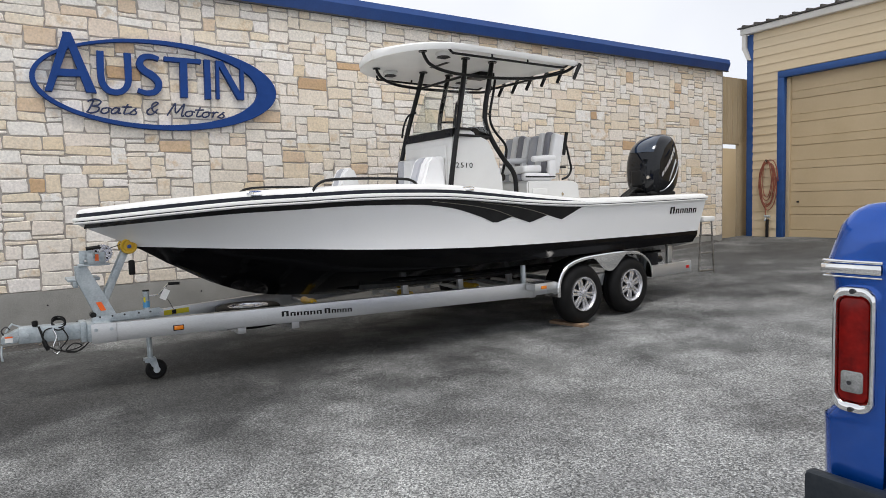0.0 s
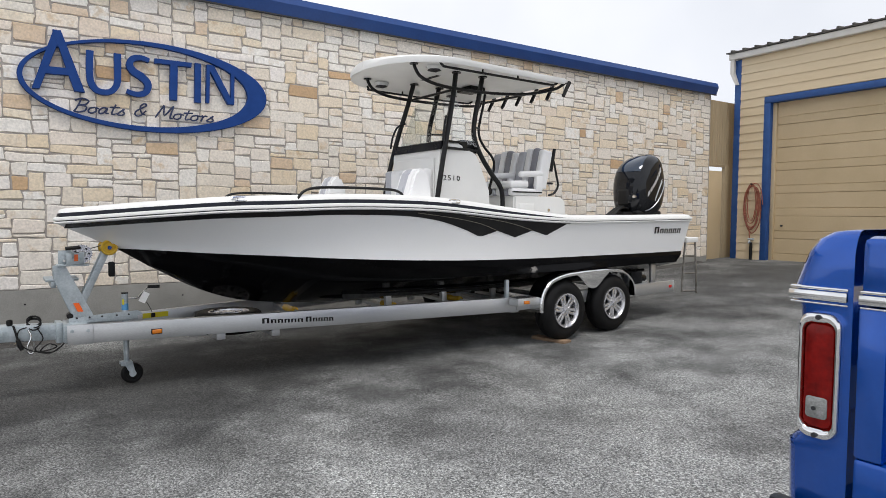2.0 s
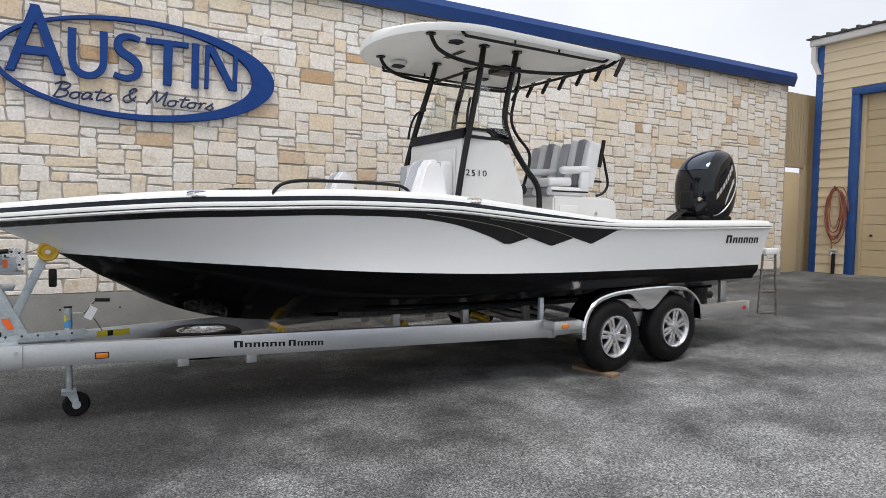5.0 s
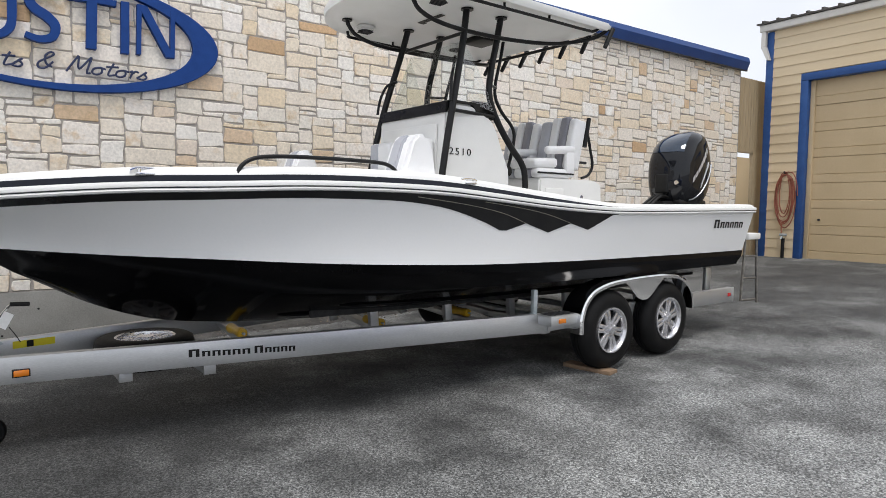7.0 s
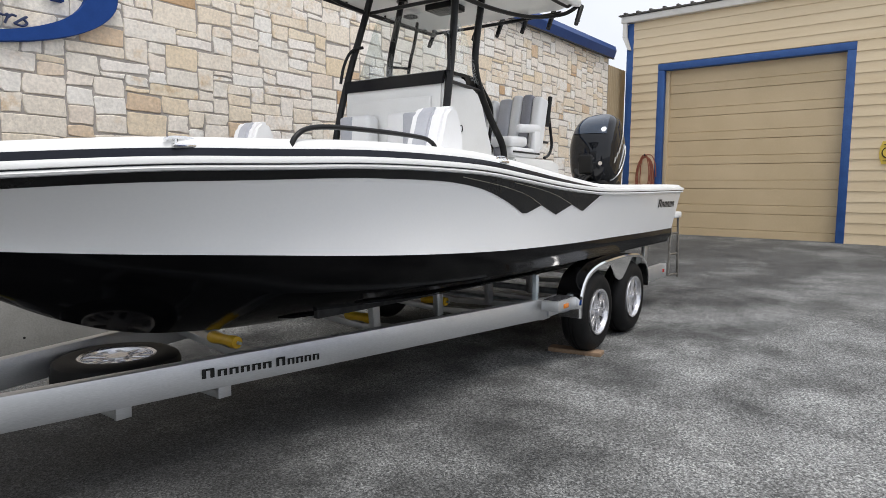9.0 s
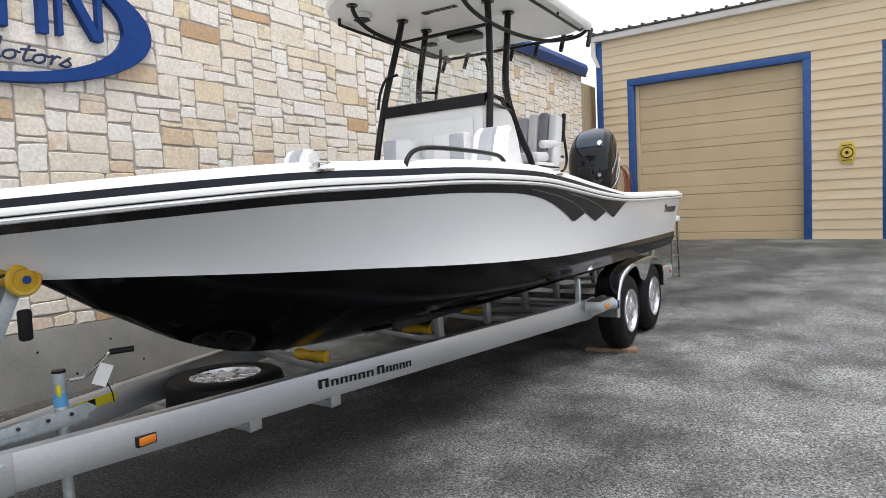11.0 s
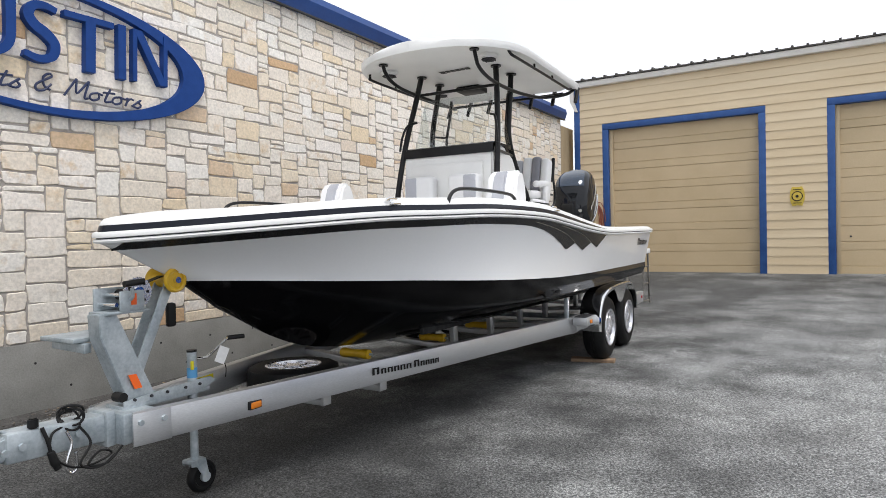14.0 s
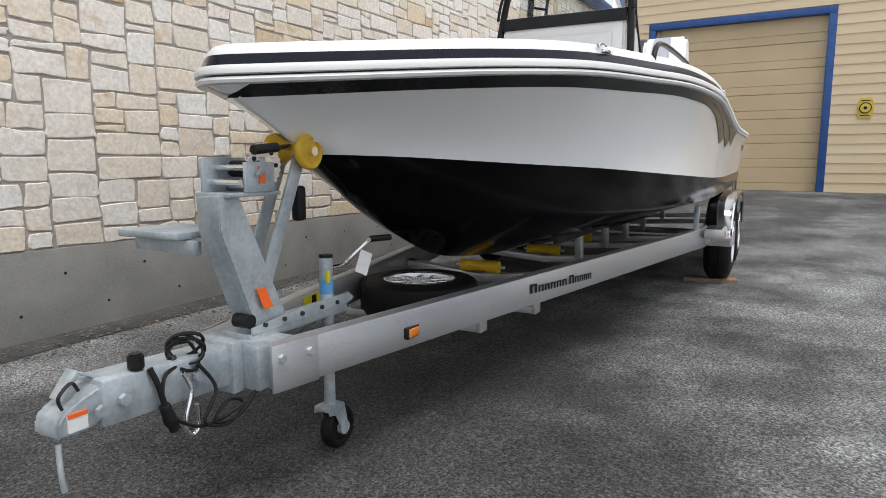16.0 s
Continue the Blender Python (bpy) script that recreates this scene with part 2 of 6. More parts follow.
M_GELDECK = worn("white_deck", (0.80, 0.80, 0.78), (0.86, 0.86, 0.84), 3, 0.4, bump=0.04, fine=120)
M_BLACKGEL = worn("black_gelcoat", (0.003, 0.003, 0.0035), (0.005, 0.005, 0.006), 2.0, 0.10, bump=0.0, rough2=0.16)
M_BLACKGEL.node_tree.nodes["Principled BSDF"].inputs["Specular IOR Level"].default_value = 0.08
M_GRAPHIC = worn("black_vinyl", (0.012, 0.012, 0.013), (0.02, 0.02, 0.02), 5, 0.22, bump=0.0)
M_STRIPE = worn("charcoal_stripe", (0.008, 0.010, 0.016), (0.014, 0.016, 0.024), 5, 0.2, bump=0.0)
M_PIN = mat("pinstripe_grey", (0.30, 0.28, 0.22), 0.4)
M_BLACKTUBE = worn("black_powdercoat", (0.010, 0.010, 0.011), (0.02, 0.02, 0.02), 12, 0.28, bump=0.02, fine=120)
M_RUBBER = worn("tyre_rubber", (0.004, 0.004, 0.0045), (0.009, 0.009, 0.009), 9, 0.6, bump=0.15, fine=90)
M_RUBBER.node_tree.nodes["Principled BSDF"].inputs["Specular IOR Level"].default_value = 0.22
M_ALU = worn("brushed_aluminium", (0.52, 0.53, 0.54), (0.68, 0.69, 0.70), 3.0, 0.34, metal=0.85, bump=0.05, fine=160, rough2=0.5, stretch=(0.25, 1, 2))
M_GALV = worn("galvanised_steel", (0.34, 0.39, 0.42), (0.54, 0.59, 0.615), 9, 0.45, metal=0.55, bump=0.08, fine=60, rough2=0.6)
M_CHROME = worn("chrome", (0.80, 0.80, 0.80), (0.86, 0.86, 0.86), 6, 0.07, metal=1.0, bump=0.0)
M_WHEEL = worn("machined_alloy", (0.60, 0.60, 0.62), (0.76, 0.76, 0.78), 12, 0.24, metal=0.8, bump=0.02)
M_STEEL_DARK = mat("dark_steel", (0.05, 0.05, 0.055), 0.5, 0.6)
M_YELLOW = worn("yellow_polyurethane", (0.62, 0.36, 0.008), (0.74, 0.46, 0.02), 14, 0.3, bump=0.03, coat=0.2)
M_ORANGE = mat("orange_reflector", (0.85, 0.13, 0.01), 0.3, 0, 0.5)
M_AMBER = mat("amber_lens", (0.70, 0.20, 0.01), 0.15, 0, 0.6)
M_RED = worn("red_lens", (0.10, 0.001, 0.001), (0.26, 0.005, 0.003), 14, 0.2, bump=0.0, coat=0.15)
M_RED.node_tree.nodes["Principled BSDF"].inputs["Specular IOR Level"].default_value = 0.2
M_REDDOT = mat("red_reflector", (0.55, 0.02, 0.02), 0.2, 0, 0.6)
M_CLEAR = worn("ribbed_clear_lens", (0.20, 0.21, 0.20), (0.32, 0.32, 0.32), 90, 0.15, bump=0.4, fine=250)
M_TRUCK = worn("blue_truck_paint", (0.0, 0.075, 0.42), (0.001, 0.09, 0.48), 3, 0.2, metal=0.6, bump=0.0, coat=1.0)
M_BUMPER = worn("dark_bumper", (0.015, 0.02, 0.026), (0.03, 0.035, 0.042), 6, 0.45, bump=0.1, fine=80)
M_VINYL_W = worn("white_vinyl", (0.82, 0.82, 0.82), (0.87, 0.87, 0.87), 5, 0.45, bump=0.08, fine=90)
M_VINYL_G = worn("grey_vinyl", (0.42, 0.43, 0.47), (0.50, 0.51, 0.55), 6, 0.5, bump=0.12, fine=90)
M_VINYL_B = worn("charcoal_vinyl", (0.24, 0.24, 0.27), (0.31, 0.31, 0.34), 6, 0.5, bump=0.12, fine=90)
M_COWL = worn("black_cowl", (0.006, 0.007, 0.009), (0.010, 0.011, 0.014), 4, 0.07, bump=0.0, coat=0.35)
M_BROW_REFLECTION = mat("cowl_sky_reflection", (0.02, 0.035, 0.06), 0.06, 0.3, 0.8)
M_COWL_GREY = mat("cowl_silver", (0.32, 0.33, 0.34), 0.25, 0.5)
M_SILVERTXT = mat("silver_lettering", (0.60, 0.60, 0.60), 0.3, 0.3)
M_BLACK = mat("black_plastic", (0.012, 0.012, 0.012), 0.45)
M_TAGW = worn("paper_tag", (0.72, 0.72, 0.70), (0.8, 0.8, 0.78), 20, 0.7)
M_TAGB = mat("blue_label", (0.10, 0.33, 0.60), 0.4)
M_LABELY = mat("yellow_label", (0.72, 0.62, 0.02), 0.5)
M_HOSE = worn("terracotta_hose", (0.26, 0.075, 0.045), (0.33, 0.11, 0.065), 10, 0.5)
M_WOOD = worn("weathered_plank", (0.20, 0.13, 0.08), (0.32, 0.22, 0.14), 5, 0.85, bump=0.3, fine=40, stretch=(1, 6, 6))
M_GOLD = worn("gold_paint", (0.62, 0.45, 0.05), (0.7, 0.52, 0.08), 20, 0.45)
M_DIRT = worn("dirt_debris", (0.035, 0.033, 0.031), (0.105, 0.10, 0.095), 4, 0.95, bump=0.8, fine=50)
M_PEBBLE = stone_mat("pebbles", True, (0.15, 0.14, 0.128))
M_CARPET = worn("bunk_carpet", (0.03, 0.03, 0.03), (0.06, 0.06, 0.06), 20, 0.95, bump=0.4, fine=120)
M_CANVAS = worn("black_canvas", (0.012, 0.012, 0.013), (0.03, 0.03, 0.03), 6, 0.55, bump=0.5, fine=25)


def glass_mat():
    """Thin clear sheet: see-through, with a faint gloss."""
    m = bpy.data.materials.new("clear_glass")
    m.use_nodes = True
    nt = m.node_tree
    nt.nodes.clear()
    out, mix = nt.nodes.new("ShaderNodeOutputMaterial"), nt.nodes.new("ShaderNodeMixShader")
    clear, gloss = nt.nodes.new("ShaderNodeBsdfTransparent"), nt.nodes.new("ShaderNodeBsdfGlossy")
    clear.inputs["Color"].default_value = (0.95, 0.97, 0.97, 1)
    gloss.inputs["Roughness"].default_value = 0.03
    mix.inputs[0].default_value = 0.07
    nt.links.new(clear.outputs[0], mix.inputs[1])
    nt.links.new(gloss.outputs[0], mix.inputs[2])
    nt.links.new(mix.outputs[0], out.inputs["Surface"])
    return m


M_GLASS = glass_mat()


# ---- mesh helpers ----
def part(name, bm, material, parent=None, label="", smooth=True, kind=""):
    """One mesh object from a bmesh, under a thing or part."""
    me = bpy.data.meshes.new(name)
    bmesh.ops.recalc_face_normals(bm, faces=bm.faces)
    bm.to_mesh(me)
    bm.free()
    for m in (material if isinstance(material, (list, tuple)) else [material]):
        me.materials.append(m)
    if smooth:
        me.polygons.foreach_set("use_smooth", [True] * len(me.polygons))
        me.set_sharp_from_angle(angle=radians(38))
    ob = new(name, me)
    ob.parent = parent
    if label:
        ob["label"] = label
    if kind:
        ob["kind"] = kind
    return ob


def thing(name, label, category, group="", kind="", at=(0, 0, 0)):
    ob = new(name)
    ob.location = at
    ob.empty_display_size = 0.1
    return tagged(ob, label, category, group, kind)


def box(x0, x1, y0, y1, z0, z1, bevel=0.0, bm=None, m=None, seg=2):
    """An upright box, bevelled; m turns it."""
    b = bmesh.new()
    bmesh.ops.create_cube(b, size=1)
    bmesh.ops.scale(b, vec=(x1 - x0, y1 - y0, z1 - z0), verts=b.verts)
    bmesh.ops.translate(b, vec=((x0 + x1) / 2, (y0 + y1) / 2, (z0 + z1) / 2), verts=b.verts)
    if bevel:
        bmesh.ops.bevel(b, geom=b.edges[:], offset=bevel, segments=seg, affect="EDGES", profile=0.5)
    if m is not None:
        bmesh.ops.transform(b, matrix=m, verts=b.verts)
    if bm is None:
        return b
    join(bm, b)
    return bm


def join(bm, b):
    off = {}
    for v in b.verts:
        off[v] = bm.verts.new(v.co)
    for f in b.faces:
        try:
            bm.faces.new([off[v] for v in f.verts]).material_index = f.material_index
        except ValueError:
            pass
    b.free()


def smooth_path(pts, step=6):
    """Catmull-Rom through the points."""
    p = [Vector(q) for q in pts]
    if len(p) < 3:
        return p
    out = []
    for i in range(len(p) - 1):
        a, b, c, d = p[max(i - 1, 0)], p[i], p[i + 1], p[min(i + 2, len(p) - 1)]
        for k in range(step):
            t = k / step
            out.append(0.5 * ((2 * b) + (c - a) * t + (2 * a - 5 * b + 4 * c - d) * t * t + (3 * b - 3 * c + d - a) * t ** 3))
    out.append(p[-1])
    return out


def tube(pts, r, bm=None, sides=10, curve=True, step=6):
    bm = bm or bmesh.new()
    path = smooth_path(pts, step) if curve else [Vector(q) for q in pts]
    rings = []
    up = Vector((0.13, 0.29, 0.95)).normalized()
    for i, p in enumerate(path):
        d = (path[min(i + 1, len(path) - 1)] - path[max(i - 1, 0)]).normalized()
        s = d.cross(up)
        if s.length < 0.05:
            s = d.cross(Vector((1, 0, 0)))
        s.normalize()
        u = s.cross(d).normalized()
        rr = r[min(i, len(r) - 1)] if isinstance(r, (list, tuple)) else r
        rings.append([bm.verts.new(p + rr * (math.cos(2 * math.pi * k / sides) * s + math.sin(2 * math.pi * k / sides) * u)) for k in range(sides)])
        up = u
    for a, b in zip(rings, rings[1:]):
        for k in range(sides):
            bm.faces.new((a[k], a[(k + 1) % sides], b[(k + 1) % sides], b[k]))
    bm.faces.new(rings[0])
    bm.faces.new(rings[-1])
    return bm


def cyl(c, r, h, axis="z", sides=20, bm=None, bevel=0.0, r2=None):
    b = bmesh.new()
    bmesh.ops.create_cone(b, cap_ends=True, segments=sides, radius1=r, radius2=r if r2 is None else r2, depth=h)
    if bevel:
        bmesh.ops.bevel(b, geom=[e for e in b.edges if len(e.link_faces) == 2 and e.calc_face_angle(0) > 1.0], offset=bevel, segments=2, affect="EDGES")
    rot = {"z": Matrix(), "y": Matrix.Rotation(radians(90), 4, "X"), "x": Matrix.Rotation(radians(90), 4, "Y")}[axis]
    bmesh.ops.transform(b, matrix=Matrix.Translation(c) @ rot, verts=b.verts)
    if bm is None:
        return b
    join(bm, b)
    return bm


def prism(outline, y0, y1, plane="xz", bevel=0.0):
    """An outline in a plane, drawn out along the third axis."""
    bm = bmesh.new()
    def at(a, b, d):
        return {"xz": (a, d, b), "xy": (a, b, d), "yz": (d, a, b)}[plane]
    lo = [bm.verts.new(at(a, b, y0)) for a, b in outline]
    hi = [bm.verts.new(at(a, b, y1)) for a, b in outline]
    n = len(outline)
    bm.faces.new(lo)
    bm.faces.new(hi[::-1])
    for i in range(n):
        bm.faces.new((lo[i], lo[(i + 1) % n], hi[(i + 1) % n], hi[i]))
    if bevel:
        bmesh.ops.bevel(bm, geom=bm.edges[:], offset=bevel, segments=2, affect="EDGES")
    return bm


def lathe(profile, centre, axis="y", sides=32):
    """A profile of (radius, along) turned round an axis."""
    bm = bmesh.new()
    rings = []
    for r, a in profile:
        ring = []
        for k in range(sides):
            c, s = r * math.cos(2 * math.pi * k / sides), r * math.sin(2 * math.pi * k / sides)
            p = {"y": (c, a, s), "z": (c, s, a), "x": (a, c, s)}[axis]
            ring.append(bm.verts.new(Vector(centre) + Vector(p)))
        rings.append(ring)
    for a, b in zip(rings, rings[1:]):
        for k in range(sides):
            bm.faces.new((a[k], a[(k + 1) % sides], b[(k + 1) % sides], b[k]))
    bm.faces.new(rings[0])
    bm.faces.new(rings[-1])
    return bm


def lerp_table(table, x):
    """Smooth reading of a table of (x, value)."""
    xs = [p[0] for p in table]
    if x <= xs[0]:
        return table[0][1]
    if x >= xs[-1]:
        return table[-1][1]
    i = max(k for k in range(len(xs) - 1) if xs[k] <= x)
    def slope(k):
        if k == 0 or k == len(xs) - 1:
            j = min(k, len(xs) - 2)
            return (table[j + 1][1] - table[j][1]) / (xs[j + 1] - xs[j])
        return (table[k + 1][1] - table[k - 1][1]) / (xs[k + 1] - xs[k - 1])
    h = xs[i + 1] - xs[i]
    t = (x - xs[i]) / h
    a, b = table[i][1], table[i + 1][1]
    return (2 * t ** 3 - 3 * t * t + 1) * a + (t ** 3 - 2 * t * t + t) * h * slope(i) + (-2 * t ** 3 + 3 * t * t) * b + (t ** 3 - t * t) * h * slope(i + 1)


def ground_z(x):
    """The yard is level by the trailer's tongue and rises towards the garage."""
    x = max(-12, min(x, 15))
    return -0.065 + 0.018 * x + 0.0335 * 0.6 * math.log1p(math.exp((x - 5.2) / 0.6))


WALL_Y, WALL_TOP, GAR_X, YC = 9.6, 4.50, 14.826, 7.06

# ---- ground ----
xs = [-400, -150, -60, -25, -12] + [-8 + 0.5 * i for i in range(48)] + [17, 25, 60, 150, 400]
ys = [-400, -150, -60, -30, -18] + [-10 + i for i in range(23)] + [16, 30, 80, 200, 400]
bm = bmesh.new()
grid = [[bm.verts.new((x, y, ground_z(x) + (0.012 * noise.noise((x * 0.5, y * 0.5, 0)) if -8 < x < 15 and -10 < y < 9 else 0))) for y in ys] for x in xs]
for i in range(len(xs) - 1):
    for j in range(len(ys) - 1):
        bm.faces.new((grid[i][j], grid[i + 1][j], grid[i + 1][j + 1], grid[i][j + 1]))
ground = tagged(part("ground", bm, M_ASPHALT), "worn grey asphalt yard with dark stains and painted shade round the trailer", "ground", kind="structure")

# strip of dirt along the foot of the wall
bm = bmesh.new()
prev = None
for i in range(90):
    x = -6 + i * 0.22
    w = 0.22 + 0.12 * noise.noise((x * 1.3, 0, 3))
    z = ground_z(x)
    row = [bm.verts.new((x, WALL_Y - w, z + 0.004 if i else z)), bm.verts.new((x, WALL_Y - w * 0.4, z + 0.025)), bm.verts.new((x, WALL_Y + 0.02, z + 0.045))]
    if prev:
        for k in range(2):
            bm.faces.new((prev[k], row[k], row[k + 1], prev[k + 1]))
    prev = row
tagged(part("dirt_strip", bm, M_DIRT), "strip of dirt and grit along the wall", "dirt", kind="stuff")
bm = bmesh.new()
rng = random.Random(5)
for i in range(700):
    x, d = rng.uniform(-1.5, 8), abs(rng.gauss(0, 0.16))
    s = rng.uniform(0.004, 0.013)
    b = bmesh.new()
    bmesh.ops.create_icosphere(b, subdivisions=1, radius=s)
    bmesh.ops.transform(b, matrix=Matrix.Translation((x, WALL_Y - 0.04 - d, ground_z(x) + s * 0.5 + 0.03 * max(0, 1 - d / 0.2))) @ Matrix.Rotation(rng.uniform(0, 6), 4, "Z") @ Matrix.Diagonal((1.4, 1, 0.7, 1)), verts=b.verts)
    join(bm, b)
tagged(part("pebbles", bm, M_PEBBLE, smooth=False), "loose grit and small pebbles by the wall", "pebbles", kind="stuff")

# ---- stone wall ----
X0, X1 = -7.0, 13.87
wall = thing("wall_stone", "cream limestone wall above a concrete base", "wall", kind="structure")
part("wall_core", box(X0, X1, WALL_Y, WALL_Y + 0.3, 0.55, WALL_TOP), M_MORTAR, wall, "grey mortar bed")
part("wall_base", box(X0, X1 - 0.01, WALL_Y - 0.012, WALL_Y + 0.3, -0.3, 0.6, 0.008), M_CONCRETE, wall, "plain grey concrete base")
bm = bmesh.new()
for i in range(15):
    cyl((-1.8 + i * 0.61, WALL_Y - 0.012, 0.42), 0.011, 0.004, "y", 8, bm)
    cyl((-1.5 + i * 0.61, WALL_Y - 0.012, 0.17), 0.011, 0.004, "y", 8, bm)
part("tie_hole", bm, M_BLACK, wall)

# blue metal coping: sloped top lip over a leaning fascia
cap = [(9.72, 4.50), (9.50, 4.47), (9.44, 4.63), (9.47, 4.73), (9.95, 4.83), (9.95, 4.50)]
cap_ob = part("coping", prism(cap, X0, X1 + 0.06, "yz"), M_BLUE, wall, "dark blue metal coping", smooth=False)
part("coping_lip", box(X0, X1 + 0.06, 9.485, 9.53, 4.455, 4.472), M_STEEL_DARK, wall)

# rear panel fence between the wall and the garage
fence = thing("fence_panel", "beige corrugated panel over a gate", "fence", kind="structure")
bm = bmesh.new()
pts = []
x = 14.0
while x < 15.25:
    pts.append((x, 9.78 if int((x - 14) / 0.05) % 2 else 9.765))
    x += 0.05
pts += [(15.25, 9.84), (14.0, 9.84)]
part("panel", prism(pts, 2.85, 4.42, "xy"), M_FENCE, fence, smooth=False)
part("gate", box(14.02, 14.72, 9.80, 9.84, 0.50, 2.70, 0.005), M_DOOR_TAN, fence, "tan gate leaf")
part("post", box(14.79, 15.2, 9.76, 9.86, 0.3, 2.85, 0.005), M_FENCE, fence)
part("beam", box(14.0, 15.1, 9.77, 9.82, 2.80, 2.87, 0.004), M_FENCE, fence)
part("post", box(14.0, 14.03, 9.70, 9.86, 0.3, 4.45, 0.004), M_FENCE, fence)

# ---- garage building ----
garage = thing("garage_building", "tan lap-sided garage with blue trim and two roller doors", "building", kind="structure")
GZ = 0.505
EAVE = 5.44
D1, D2 = (8.815, 4.977), (3.765, -0.085)
D_TOP = 4.408
part("wall_body", box(GAR_X + 0.25, GAR_X + 9, -9.0, 9.56, 0.2, EAVE), M_SIDING, garage)
for lo, hi in ((D1[0], 9.56), (D2[0], D1[1]), (-9.0, D2[1])):
    part("wall_pier", box(GAR_X + 0.02, GAR_X + 0.25, lo, hi, 0.2, D_TOP), M_SIDING, garage)
part("wall_lintel", box(GAR_X + 0.02, GAR_X + 0.25, -9.0, 9.56, D_TOP, EAVE), M_SIDING, garage)
FR = 0.15
for dn, (ya, yb) in enumerate((D1, D2)):
    door = part("door_frame", box(GAR_X - 0.02, GAR_X + 0.16, yb, ya, D_TOP - FR, D_TOP, 0.004), M_BLUE_TRIM, garage, "blue painted door frame")
    part("jamb", box(GAR_X - 0.019, GAR_X + 0.16, ya - FR, ya, GZ - 0.02, D_TOP - FR - 0.002, 0.004), M_BLUE_TRIM, door)
    part("jamb", box(GAR_X - 0.019, GAR_X + 0.16, yb, yb + FR, GZ - 0.02, D_TOP - FR - 0.002, 0.004), M_BLUE_TRIM, door)
    part("stop", box(GAR_X + 0.10, GAR_X + 0.17, ya - FR - 0.09, ya - FR - 0.002, GZ, D_TOP - FR - 0.004, 0.004), M_DOOR_TAN, door)
    part("threshold", box(GAR_X + 0.02, GAR_X + 0.2, yb + FR, ya - FR, GZ - 0.1, GZ + 0.012), M_CONCRETE, door)
    leaf = part("door_leaf", box(GAR_X + 0.20, GAR_X + 0.22, yb + FR, ya - FR, GZ, D_TOP - FR), M_DOOR_TAN, door, "tan sectional overhead door")
    part("door_handle", cyl((GAR_X + 0.15, ya - 0.42, GZ + 0.85), 0.022, 0.06, "x", 10), M_STEEL_DARK, leaf)
# eave, gutter, roof and corner
part("fascia", box(GAR_X - 0.13, GAR_X + 0.02, -9.0, 9.70, EAVE - 0.02, EAVE + 0.13, 0.02), M_WHITE_TRIM, garage, "off-white gutter")
roof = part("roof", prism([(GAR_X - 0.17, EAVE + 0.135), (GAR_X + 9, EAVE + 1.0), (GAR_X + 9, EAVE + 1.06), (GAR_X - 0.17, EAVE + 0.165)], -9.0, 9.75, "xz"), M_ROOF, garage, "dark ribbed metal roof", smooth=False)
part("corner_trim", box(GAR_X - 0.02, GAR_X + 0.04, 9.42, 9.58, 0.40, EAVE - 0.03, 0.005), M_BLUE_TRIM, garage, "blue corner board")
bm = box(GAR_X - 0.12, GAR_X - 0.03, 9.56, 9.66, 5.10, EAVE - 0.02, 0.01)
join(bm, prism([(9.66, 5.10), (9.56, 5.10), (9.46, 4.80), (9.52, 4.80)], GAR_X - 0.12, GAR_X - 0.03, "yz"))
part("downspout", bm, M_WHITE_TRIM, garage, smooth=False)


# ---- bay boat ----
BOW, STERN, STEM, TRANSOM = 0.31, 7.967, 0.765, 7.87
RUB_HALF = [(((x - BOW) / (STERN - BOW)) ** 0.5, h) for x, h in ((0.31, 0), (0.35, 0.085), (0.40, 0.15), (0.48, 0.245), (0.58, 0.345), (0.775, 0.53), (0.97, 0.69), (1.214, 0.83), (1.462, 0.93), (1.957, 1.074),
            (2.453, 1.184), (2.95, 1.254), (3.448, 1.294), (3.948, 1.305), (4.5, 1.31), (5.5, 1.314), (7.967, 1.306))]
RUB_Z = [(0.29, 1.44), (0.5, 1.46), (1, 1.51), (1.5, 1.55), (2, 1.57), (2.5, 1.59), (3, 1.592), (3.5, 1.58), (4, 1.543), (4.5, 1.502), (5, 1.472), (5.5, 1.457), (6.5, 1.465), (8, 1.485)]
PAINT_HALF = [(((x - STEM) / (TRANSOM - STEM)) ** 0.5, h) for x, h in ((0.765, 0), (0.80, 0.055), (0.87, 0.14), (0.98, 0.255), (1.227, 0.45), (1.475, 0.605), (1.965, 0.86), (2.46, 1.04), (2.953, 1.16), (3.45, 1.22),
              (3.95, 1.25), (4.5, 1.258), (5.0, 1.26), (6.0, 1.245), (7.87, 1.24))]
PAINT_Z = [(0.745, 1.22), (1, 1.21), (1.25, 1.195), (1.5, 1.18), (2, 1.155), (2.5, 1.125), (3, 1.10), (3.5, 1.08), (4, 1.065), (5, 1.052), (6, 1.05), (7, 1.05), (7.92, 1.057)]
CHINE_HALF = [(0, 0), (0.1, 0.085), (0.2, 0.21), (0.3, 0.40), (0.4, 0.61), (0.5, 0.86), (0.6, 1.07), (0.7, 1.175), (0.8, 1.21), (0.9, 1.22), (1, 1.22)]
CHINE_Z = [(0, 1.06), (0.1, 1.045), (0.2, 1.02), (0.3, 0.97), (0.4, 0.925), (0.5, 0.892), (0.6, 0.88), (0.7, 0.878), (0.8, 0.88), (1, 0.90)]
KEEL_Z = [(1.02, 1.06), (1.10, 1.012), (1.48, 0.805), (1.86, 0.67), (2.33, 0.60), (2.86, 0.565), (4, 0.535), (7.7, 0.55)]


def rub(s):
    x = BOW + (STERN - BOW) * s * s
    return Vector((x, lerp_table(RUB_HALF, s), lerp_table(RUB_Z, x)))


